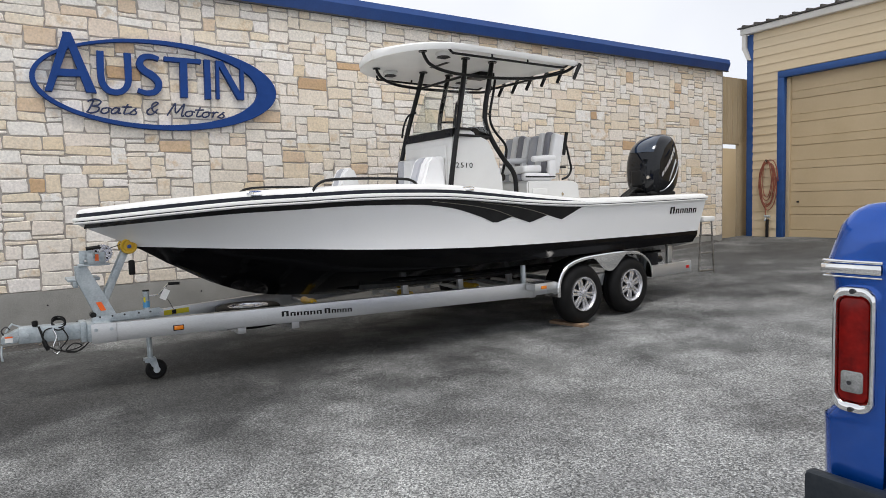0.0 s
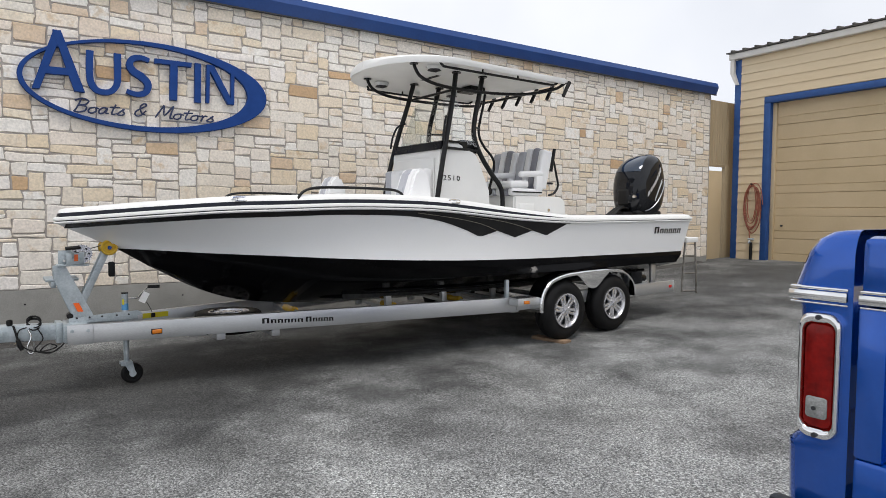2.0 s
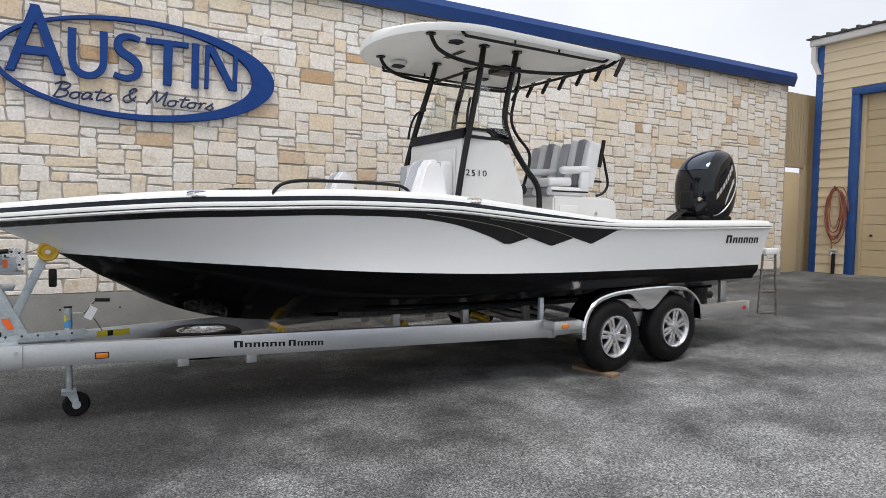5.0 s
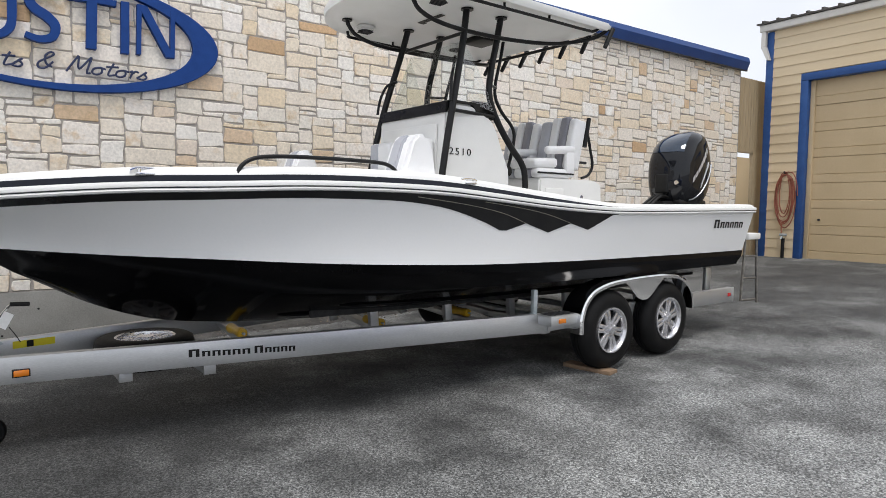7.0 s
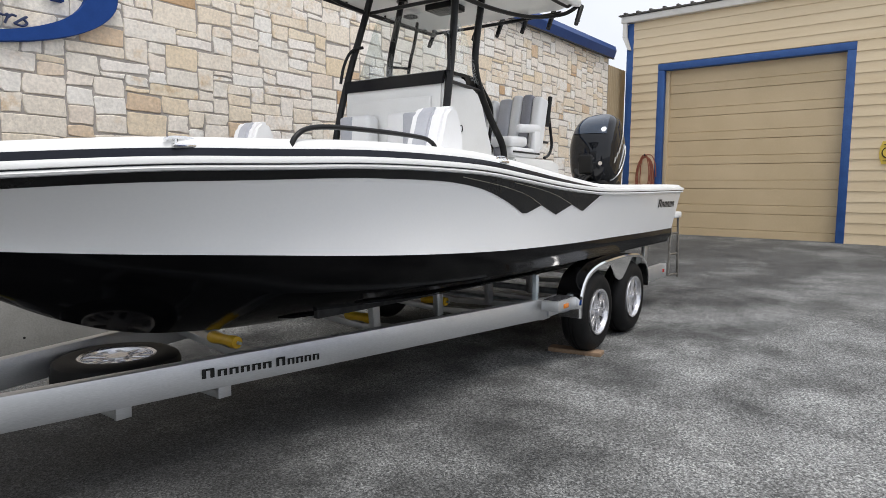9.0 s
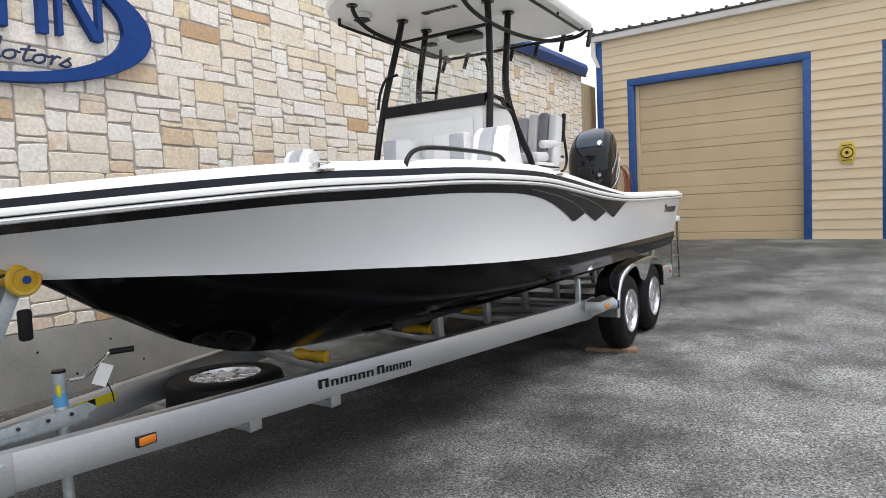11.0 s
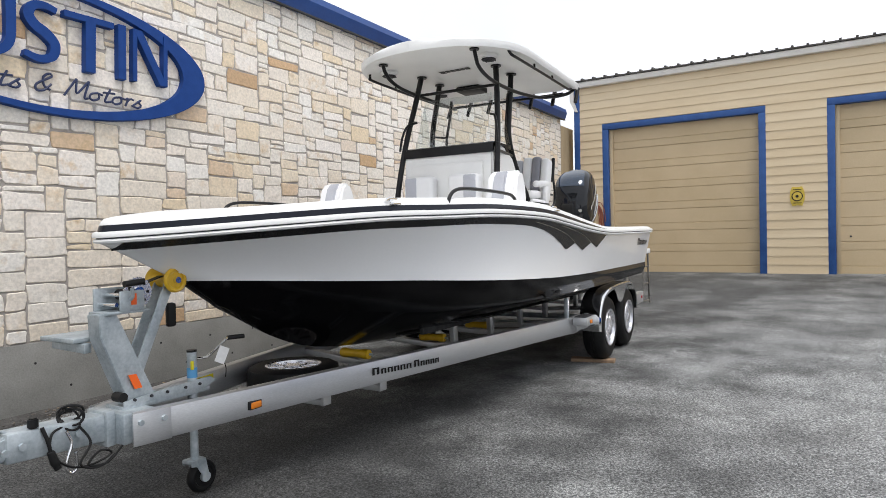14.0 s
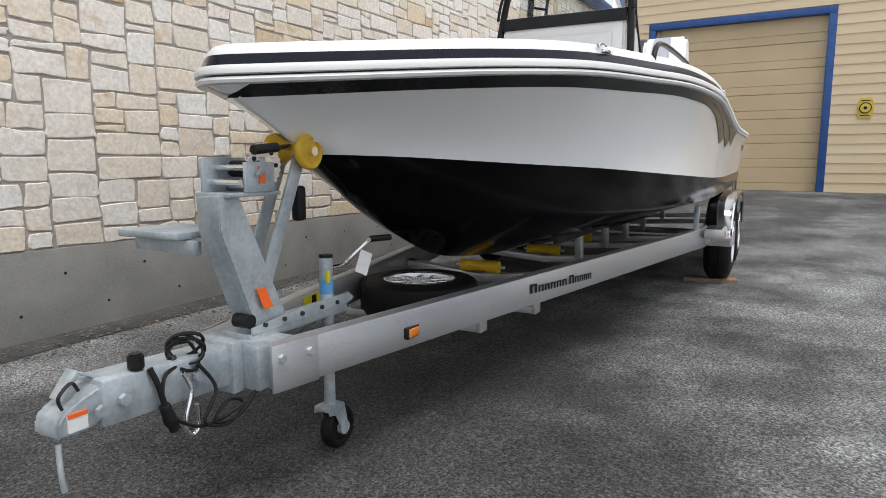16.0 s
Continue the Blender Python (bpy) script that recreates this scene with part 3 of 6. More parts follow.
def paintline(s):
    x = STEM + (TRANSOM - STEM) * s * s
    return Vector((x, lerp_table(PAINT_HALF, s), lerp_table(PAINT_Z, x)))


def chine(s):
    return Vector((1.02 + 6.77 * s * s, lerp_table(CHINE_HALF, s), lerp_table(CHINE_Z, s)))


def keel(s):
    x = 1.02 + 6.65 * s * s
    return Vector((x, 0, lerp_table(KEEL_Z, x)))


def side_at(s, v):
    """The topside: v 0 at the rub rail, 1 at the boot line; hollow flare forward."""
    p = rub(s).lerp(paintline(s), v)
    p.y -= 0.10 * max(0, 1 - s * 1.2) * 4 * v * (1 - v) * min(1, s * 6)
    return p


def on_side(x, z, out=0.004):
    """A place on the near topside at x and z, lifted by out."""
    s, v = 0.5, 0.2
    for _ in range(30):
        lo, hi = 0.0, 1.0
        for _ in range(22):
            s = (lo + hi) / 2
            if side_at(s, v).x < x:
                lo = s
            else:
                hi = s
        a, b = side_at(s, 0).z, side_at(s, 1).z
        nv = (a - z) / (a - b)
        if abs(nv - v) < 1e-4:
            break
        v = nv
    p = side_at(s, v)
    return Vector((x, YC - p.y - out, z))


def world_side(p, side):
    return Vector((p.x, YC + side * p.y, p.z))


boat = thing("bay_boat", "white console boat with black bottom and chevrons on a trailer", "boat", at=(3.985, 7.0145, 0.51))
boat.rotation_euler = (0, 0, radians(3.2))
boat_inv = Matrix.Translation((-4, -YC, -0.5))


def bpart(name, bm, material, parent=None, label="", smooth=True):
    """A part of the boat, given in world places."""
    bmesh.ops.transform(bm, matrix=boat_inv, verts=bm.verts)
    return part(name, bm, material, parent or boat, label, smooth)


NS = 64
S = [i / NS for i in range(NS + 1)]


def loft(rows_fn, close_stern=True):
    """A surface over both sides from rows of places at each station."""
    bm = bmesh.new()
    last = {}
    for side in (-1, 1):
        cols = []
        for s in S:
            cols.append([bm.verts.new(world_side(p, side)) for p in rows_fn(s)])
        for a, b in zip(cols, cols[1:]):
            for k in range(len(a) - 1):
                bm.faces.new((a[k], b[k], b[k + 1], a[k + 1]))
        last[side] = cols[-1]
    if close_stern:
        for k in range(len(last[-1]) - 1):
            bm.faces.new((last[-1][k], last[1][k], last[1][k + 1], last[-1][k + 1]))
    bmesh.ops.remove_doubles(bm, verts=bm.verts, dist=0.0015)
    return bm


hull = bpart("hull", loft(lambda s: [side_at(s, v / 10) for v in range(11)]), M_GEL, label="glossy white hull side")


def bottom_rows(s):
    a, b, c = paintline(s), chine(s), keel(s)
    out = [a.lerp(b, k / 4) for k in range(5)]
    out[1].y += 0.015 * min(1, s * 3)
    out[2].y += 0.02 * min(1, s * 3)
    for k in range(1, 9):
        t = k / 8
        p = b.lerp(c, t)
        p.y += 0.018 * math.sin(math.pi * t) * max(0, 1 - s) * min(1, s * 5)
        p.z -= 0.018 * math.sin(math.pi * t) * max(0.1, 1 - s) * min(1, s * 5)
        out.append(p)
    return out


bpart("hull_bottom", loft(bottom_rows), M_BLACKGEL, label="glossy black painted bottom")
# lifting strakes along the bottom
for side in (-1, 1):
    for frac, s0 in ((0.42, 0.55), (0.72, 0.5)):
        pts = []
        for i in range(30):
            s = s0 + (1 - s0) * i / 29
            p = chine(s).lerp(keel(s), frac)
            p.y += 0.018 * math.sin(math.pi * frac) * max(0, 1 - s)
            p.z -= 0.018 * math.sin(math.pi * frac) * max(0.1, 1 - s) + 0.004
            pts.append(world_side(p, side))
        bpart("strake", tube(pts, [0.003] + [0.018] * 40, curve=False, sides=6), M_BLACKGEL)


def sheer_normal(s):
    a, b = rub(max(s - 0.01, 0)), rub(min(s + 0.01, 1))
    t = Vector((b.x - a.x, b.y - a.y, 0))
    if s < 0.005:
        return Vector((-1, 0, 0))
    n = Vector((-t.y, t.x, 0)).normalized()
    return n


def cap_scale(x):
    return lerp_table([(0.29, 0.6), (1.5, 0.66), (3.6, 0.72), (4.6, 0.66), (5.5, 0.48), (6.2, 0.42), (8, 0.42)], x)


def stripe_scale(x):
    return lerp_table([(0.29, 1.0), (3.6, 1.0), (4.6, 0.75), (5.2, 0.28), (5.48, 0.02), (8, 0.02)], x)


def band(profile):
    def rows(s):
        p, n = rub(s), sheer_normal(s)
        return [p + n * o + Vector((0, 0, dz(p.x) if callable(dz) else dz)) for o, dz in profile]
    return rows


def st(x):
    return 0.062 + 0.034 * stripe_scale(x)


rail = bpart("rub_rail", loft(band([(-0.004, 0.0), (0.026, 0.002), (0.032, 0.012), (0.026, 0.021), (0.016, 0.023)]), False), M_GELDECK, label="white rubber rub rail")
bpart("rail_groove", loft(band([(0.016, 0.0225), (0.016, 0.029)]), False), M_STRIPE, rail)
bpart("rail_upper", loft(band([(0.016, 0.0285), (0.034, 0.031), (0.036, 0.045), (0.030, 0.057), (0.008, 0.062)]), False), M_GELDECK, rail)
bpart("gunwale_stripe", loft(band([(0.009, 0.062), (0.006, lambda x: 0.062 + 0.017 * stripe_scale(x)), (0.0, st)]), False), M_STRIPE, label="charcoal stripe along the gunwale")
bpart("gunwale", loft(band([(0.0, st), (-0.006, lambda x: st(x) + 0.03 * cap_scale(x)), (-0.022, lambda x: st(x) + 0.055 * cap_scale(x)), (-0.05, lambda x: st(x) + 0.07 * cap_scale(x)),
                            (-0.10, lambda x: st(x) + 0.078 * cap_scale(x)), (-0.26, lambda x: st(x) + 0.08 * cap_scale(x)), (-0.262, lambda x: st(x) + 0.02 * cap_scale(x) - 0.05)]), False), M_GELDECK, label="white moulded gunwale")
# decks and cockpit sole
def deck_z(x):
    return lerp_table(RUB_Z, x) + st(x) + 0.07 * cap_scale(x)


bm = bmesh.new()
prev = None
for i in range(NS + 1):
    s = S[i]
    p = rub(s)
    h = max(p.y - 0.2, 0.0)
    x = p.x + (0.1 if s < 0.15 else 0)
    low = 1.2 if 2.6 < x < 7.4 else deck_z(x) - (0.004 if x < 2.6 else 0.01)
    row = [bm.verts.new((x, YC - h, low)), bm.verts.new((x, YC + h, low))]
    if prev:
        bm.faces.new((prev[0], row[0], row[1], prev[1]))
    prev = row
bpart("deck", bm, M_GELDECK, label="white non-skid deck")
bpart("transom_cap", box(7.72, 8.0, YC - 1.13, YC + 1.13, 1.42, 1.565, 0.03), M_GELDECK)

# black chevron graphic that grows out of the thin stripe under the rail
GX = -0.08


def graphic_low(x):
    x -= GX
    if x < 2.7:
        return lerp_table(RUB_Z, x) - 0.05
    if x <= 4.16:
        return lerp_table([(2.4, 1.537), (2.7, 1.541), (3.0, 1.540), (3.3, 1.528), (3.63, 1.483), (3.98, 1.385), (4.16, 1.312)], x)
    zig = [(4.16, 1.312), (4.40, 1.378), (4.66, 1.302), (4.92, 1.376), (5.15, 1.318), (5.46, 1.447)]
    for (a, za), (b, zb) in zip(zig, zig[1:]):
        if a <= x <= b:
            return za + (zb - za) * (x - a) / (b - a)
    return 1.45


gx = [0.36 + 0.02 * i for i in range(12)] + [0.62 + 0.07 * i for i in range(51)] + [4.16 + 0.02 * i for i in range(66)]
for side in (-1, 1):
    bm = bmesh.new()
    prev = None
    for x in gx:
        top, low = lerp_table(RUB_Z, x) - 0.002, graphic_low(x)
        if x > 5.43:
            low = top - 0.003
        row = []
        for k in range(5):
            p = on_side(x, top + (min(low, top - 0.002) - top) * k / 4)
            row.append(bm.verts.new((p.x, p.y if side < 0 else 2 * YC - p.y, p.z)))
        if prev:
            for k in range(4):
                bm.faces.new((prev[k], row[k], row[k + 1], prev[k + 1]))
        prev = row
    g = bpart("side_graphic", bm, M_GRAPHIC, hull, "black chevron graphic with thin grey lines")
    for line in ([(3.35, 1.565), (3.8, 1.515), (4.15, 1.455), (4.40, 1.378)], [(3.95, 1.54), (4.35, 1.495), (4.65, 1.445), (4.92, 1.376)]):
        pts = []
        for p in smooth_path([(a, 0, b) for a, b in line], 6):
            q = on_side(p.x + GX, p.z, 0.005)
            pts.append((q.x, q.y if side < 0 else 2 * YC - q.y, q.z))
        bpart("pinstripe", tube(pts, 0.0028, curve=False, sides=4), M_PIN, hull)


def blocks(x0, x1, z0, z1, count, gap=0.22, first=1.25):
    """Places of plain bars that stand for one line of lettering: two uprights and two thin ties a letter."""
    w = (x1 - x0) / (count - 1 + first)
    x = x0
    for i in range(count):
        ww = w * (first if i == 0 else 1)
        top = z1 if i == 0 else z0 + (z1 - z0) * 0.72
        e = x + ww * (1 - gap)
        t = (e - x) * 0.34
        h = (top - z0) * 0.22
        yield x, x + t, z0, top
        yield e - t, e, z0, top
        yield x + t, e - t, top - h, top
        x += ww


for a, b, c, d in blocks(7.15, 7.78, 1.315, 1.405, 6):
    bm = bmesh.new()
    p = [on_side(x, z, 0.005) for x, z in ((a, c), (b, c), (b, d), (a, d))]
    vs = [bm.verts.new(q) for q in p]
    bm.faces.new(vs)
    bpart("letter_bar", bm, M_BLACK, hull, "black letter drawn as a bar", smooth=False)

# deck hardware
def cleat(x, side, mat_c=M_CHROME):
    s = ((x - BOW) / (STERN - BOW)) ** 0.5
    p = world_side(rub(s) - Vector((0, 0.02, 0)), side)
    z = deck_z(x) - 0.015
    bm = box(x - 0.05, x + 0.05, p.y - 0.02 * -side - 0.015, p.y - 0.02 * -side + 0.015, z - 0.03, z - 0.015, 0.004)
    tube([(x - 0.075, p.y, z - 0.005), (x - 0.04, p.y, z + 0.008), (x + 0.04, p.y, z + 0.008), (x + 0.075, p.y, z - 0.005)], 0.009, bm, 8)
    cyl((x - 0.025, p.y, z - 0.008), 0.009, 0.03, "z", 8, bm)
    cyl((x + 0.025, p.y, z - 0.008), 0.009, 0.03, "z", 8, bm)
    bpart("cleat", bm, mat_c, boat, "polished steel cleat")


for side in (-1, 1):
    cleat(1.6, side)
    cleat(3.72, side)
    y = YC + side * 1.11
    rx = [(2.08, 1.64), (2.10, 1.715), (2.18, 1.772), (2.35, 1.795), (2.7, 1.80), (3.0, 1.795), (3.12, 1.78), (3.19, 1.73), (3.22, 1.64)]
    bpart("bow_rail", tube([(x, y + side * 0.04 * (x - 2.6), z) for x, z in rx], 0.0135), M_BLACKTUBE, label="low black grab rail")
bpart("bow_hatch", box(1.0, 1.9, YC - 0.4, YC + 0.4, 1.58, 1.645, 0.02), M_GELDECK)
bpart("pop_up_light", box(3.70, 3.80, YC - 1.30, YC - 1.285, 1.615, 1.645, 0.004), M_REDDOT, boat, "small red and white sticker")

# console
cons = bpart("console", prism([(4.07, 1.2), (4.10, 2.30), (4.14, 2.40), (4.40, 2.40), (4.46, 2.33), (4.62, 2.30), (4.70, 2.20), (4.74, 2.02), (4.86, 1.86), (4.90, 1.2)], YC - 0.52, YC + 0.52, "xz", 0.018), M_GELDECK, label="white fibreglass console")
bpart("console_band", prism([(4.088, 2.31), (4.10, 2.405), (4.16, 2.425), (4.48, 2.42), (4.50, 2.345), (4.44, 2.335), (4.40, 2.40), (4.14, 2.40), (4.11, 2.31)], YC - 0.527, YC + 0.527, "xz", 0.004), M_GRAPHIC, cons, "black band below the windscreen")
bpart("console_door", box(4.068, 4.088, YC - 0.42, YC + 0.42, 1.55, 2.22, 0.008), M_GELDECK, cons)
bm = prism([(4.13, 2.40), (4.16, 2.40), (4.39, 2.97), (4.365, 2.97)], YC - 0.40, YC + 0.40, "xz")
ws = bpart("windscreen", bm, M_GLASS, cons, "clear raked windscreen", smooth=False)
ws.visible_shadow = False
for side in (-1, 1):
    w2 = bmesh.new()
    pl = [(4.15, YC + side * 0.415, 2.41), (4.38, YC + side * 0.415, 2.95), (4.46, YC + side * 0.46, 2.80), (4.70, YC + side * 0.50, 2.36), (4.45, YC + side * 0.50, 2.41)]
    va = [w2.verts.new(p) for p in pl]
    vb = [w2.verts.new((p[0], p[1] + side * 0.006, p[2])) for p in pl]
    w2.faces.new(va)
    w2.faces.new(vb[::-1])
    for k in range(5):
        w2.faces.new((va[k], va[(k + 1) % 5], vb[(k + 1) % 5], vb[k]))
    sw = bpart("side_screen", w2, M_GLASS, cons, smooth=False)
    sw.visible_shadow = False
bpart("dash_hood", prism([(4.40, 2.34), (4.47, 2.455), (4.66, 2.455), (4.78, 2.345), (4.76, 2.31), (4.42, 2.31)], YC - 0.44, YC + 0.44, "xz", 0.012), M_BLACK, cons, "black moulded dash hood")
txt = bpy.data.curves.new("model_number", "FONT")
txt.body = "2510"
txt.size, txt.extrude, txt.space_character = 0.085, 0.001, 1.25
txt.materials.append(M_BLACK)
num = new("number", txt)
num.parent = cons
num.matrix_basis = Matrix.Translation((4.135 - 4, 6.5365 - YC, 1.955 - 0.5)) @ Matrix.Rotation(radians(90), 4, "X") @ Matrix.Diagonal((1.25, 1, 1, 1))
num["label"] = "black raised number 2510"
wheel = lathe([(0.17, -0.012), (0.185, -0.01), (0.19, 0), (0.185, 0.01), (0.17, 0.012)], (0, 0, 0), "z", 28)
tube([(-0.17, 0, 0), (0, 0, -0.03), (0.17, 0, 0)], 0.01, wheel, 6)
bmesh.ops.transform(wheel, matrix=Matrix.Translation((4.88, YC + 0.1, 2.05)) @ Matrix.Rotation(radians(65), 4, "Y"), verts=wheel.verts)
bpart("steering_wheel", wheel, M_CHROME, cons)

# hardtop on black tube legs
def hard_half(x):
    u = (x - 3.42) / 2.4
    f = 0.92 * (1 - max(0, (0.33 - u) / 0.33) ** 2.5) ** 0.5 if u < 0.33 else 0.92
    return max(f, 0.02) if u > 0.001 else 0.02


bm = bmesh.new()
hx = [3.42, 3.422, 3.43, 3.45, 3.48, 3.53, 3.60, 3.69, 3.80, 3.93, 4.08, 4.25, 4.5, 4.8, 5.1, 5.4, 5.62, 5.74, 5.80, 5.82]
prev = None
rows = []
for x in hx:
    h = hard_half(x) * (1 if x < 5.76 else 0.97)
    ring = []
    crown = 0.065 * min(1, (x - 3.42) / 0.6) * (1 if x < 5.7 else 0.7)
    prof = []
    for k in range(-8, 9):
        f = k / 8
        prof.append((f * (h - 0.015), 3.305 + crown * (1 - f * f) - 0.03 * abs(f) ** 8))
    low = []
    for k in range(8, -9, -1):
        f = k / 8
        low.append((f * (h - 0.01), 3.205 + 0.045 * (1 - abs(f) ** 6) * min(1, (x - 3.42) / 0.15)))
    prof = prof + [(h + 0.002, 3.27), (h + 0.004, 3.235)] + low + [(-h - 0.004, 3.235), (-h - 0.002, 3.27)]
    z_end = 0.03 if x > 5.79 else 0
    ring = [bm.verts.new((x - 0.06 * max(0, (4.5 - x) / 1.08), YC + a, b + (z_end if b < 3.24 else -z_end * 0.4))) for a, b in prof]
    if prev:
        n = len(ring)
        for k in range(n):
            bm.faces.new((prev[k], ring[k], ring[(k + 1) % n], prev[(k + 1) % n]))
    else:
        bm.faces.new(ring)
    prev = ring
bm.faces.new(prev)
top = bpart("hardtop", bm, M_GELDECK, label="white moulded hardtop with rounded front")
for x, y in ((3.98, YC - 0.55), (3.98, YC + 0.62), (5.1, YC + 0.6)):
    lt = bpart("deck_light", cyl((x, y, 3.225), 0.095, 0.05, "z", 24, bevel=0.012), M_GELDECK, top)
    bm = cyl((x, y, 3.196), 0.070, 0.012, "z", 24)
    for k in range(5):
        box(x - 0.06, x + 0.06, y - 0.052 + k * 0.024, y - 0.044 + k * 0.024, 3.185, 3.192, 0, bm)
    bpart("speaker_grille", bm, M_STEEL_DARK, top, "round dark speaker grille")
w0 = 0.365 / 6.25
yy = 7.245
for k in range(6):
    ww = w0 * (1.25 if k == 0 else 1)
    bpart("letter_bar", box(4.29, 4.29 + (0.075 if k == 0 else 0.058), yy - ww * 0.8, yy, 3.242, 3.246, 0), M_BLACK, top, "black letter drawn as a bar", smooth=False)
    yy -= ww
bpart("radio_box", box(5.0, 5.25, YC + 0.05, YC + 0.35, 3.19, 3.25, 0.012), M_BLACK, top, "black electronics box")

for side in (-1, 1):
    def q(x, half, z):
        return (x, YC + side * half, z)
    front = bpart("front_leg", tube([q(3.985, 0.59, 1.55), q(4.02, 0.585, 1.80), q(4.09, 0.57, 2.15), q(4.19, 0.54, 2.55), q(4.30, 0.49, 2.95), q(4.37, 0.45, 3.25)], 0.030, sides=14), M_BLACKTUBE, label="black powder-coated leg")
    bpart("leg_flange", cyl(q(4.375, 0.45, 3.238), 0.055, 0.014, "z", 20), M_BLACKTUBE, front)
    rear = bpart("rear_leg", tube([q(4.78, 0.45, 3.25), q(4.72, 0.46, 3.0), q(4.655, 0.47, 2.75), q(4.63, 0.475, 2.55), q(4.67, 0.48, 2.40), q(4.76, 0.49, 2.24), q(4.90, 0.50, 2.06), q(5.02, 0.51, 1.93), q(5.07, 0.515, 1.80), q(5.08, 0.515, 1.5)], 0.030, sides=14), M_BLACKTUBE, label="black powder-coated bent leg")
    bpart("leg_flange", cyl(q(4.785, 0.45, 3.238), 0.055, 0.014, "z", 20), M_BLACKTUBE, rear)
    bpart("grab_tube", tube([q(4.90, 0.36, 3.06), q(4.87, 0.36, 2.9), q(4.80, 0.37, 2.65), q(4.80, 0.38, 2.52), q(4.87, 0.39, 2.40), q(5.0, 0.40, 2.27), q(5.02, 0.41, 2.16), q(4.96, 0.43, 1.98), q(4.90, 0.45, 1.86)], 0.016), M_BLACKTUBE, rear)
    bpart("tube_foot", cyl(q(4.88, 0.47, 1.845), 0.05, 0.03, "y", 18), M_BLACKTUBE, rear)
    bpart("brace", tube([q(4.12, 0.56, 2.33), q(4.70, 0.485, 2.33)], 0.016, curve=False), M_BLACKTUBE, front)
    bpart("short_brace", tube([q(4.64, 0.475, 2.62), q(4.81, 0.37, 2.62)], 0.012, curve=False), M_BLACKTUBE, rear)
    fr = bpart("top_frame", tube([q(3.72, 0.52, 3.235), q(3.745, 0.52, 3.18), q(3.82, 0.51, 3.11), q(4.0, 0.50, 3.06), q(4.30, 0.49, 3.04), q(4.8, 0.50, 3.045), q(5.3, 0.56, 3.075), q(5.58, 0.66, 3.12), q(5.74, 0.78, 3.17), q(5.83, 0.86, 3.25)], 0.019), M_BLACKTUBE, label="black frame tube under the top")
    bpart("frame_flange", cyl(q(3.72, 0.52, 3.236), 0.048, 0.012, "z", 18), M_BLACKTUBE, fr)
    bpart("front_hoop", tube([q(4.10, 0.58, 2.40), q(4.12, 0.56, 2.55), q(4.17, 0.52, 2.68), q(4.24, 0.44, 2.72)], 0.013), M_BLACKTUBE, front)
    bpart("edge_rail", tube([q(3.88, 0.80, 3.225), q(3.91, 0.82, 3.185), q(3.99, 0.835, 3.175), q(4.8, 0.85, 3.175), q(5.5, 0.85, 3.18), q(5.63, 0.85, 3.195), q(5.69, 0.85, 3.235)], 0.014), M_BLACKTUBE, fr)
    for x in (4.45, 5.0):
        bpart("rail_post", cyl(q(x, 0.848, 3.195), 0.011, 0.06, "z", 10), M_BLACKTUBE, fr)
bpart("cross_tube", tube([(4.37, YC - 0.48, 3.045), (4.37, YC + 0.48, 3.045)], 0.016, curve=False), M_BLACKTUBE, top)
bpart("rear_tube", tube([(5.70, YC - 0.74, 3.17), (5.72, YC - 0.3, 3.17), (5.72, YC + 0.3, 3.17), (5.70, YC + 0.74, 3.17)], 0.016), M_BLACKTUBE, top)
for k in range(7):
    y = YC - 0.87 + k * 0.29
    bm = tube([(5.765, y, 3.06), (5.875, y, 3.25)], [0.021, 0.026], curve=False, sides=12)
    cyl((5.79, y, 3.10), 0.024, 0.02, "z", 12, bm)
    bpart("rod_holder", bm, M_BLACK, top, "black tube rod holder")

# seats
def cushion(x0, x1, y0, y1, z0, z1, lean, mat_c, name, parent, label=""):
    bm = box(x0, x1, y0, y1, z0, z1, min(0.035, (x1 - x0) * 0.35), seg=3)
    pv = Matrix.Translation(((x0 + x1) / 2, 0, z0))
    bmesh.ops.transform(bm, matrix=pv @ Matrix.Rotation(radians(lean), 4, "Y") @ pv.inverted(), verts=bm.verts)
    return bpart(name, bm, mat_c, parent, label)


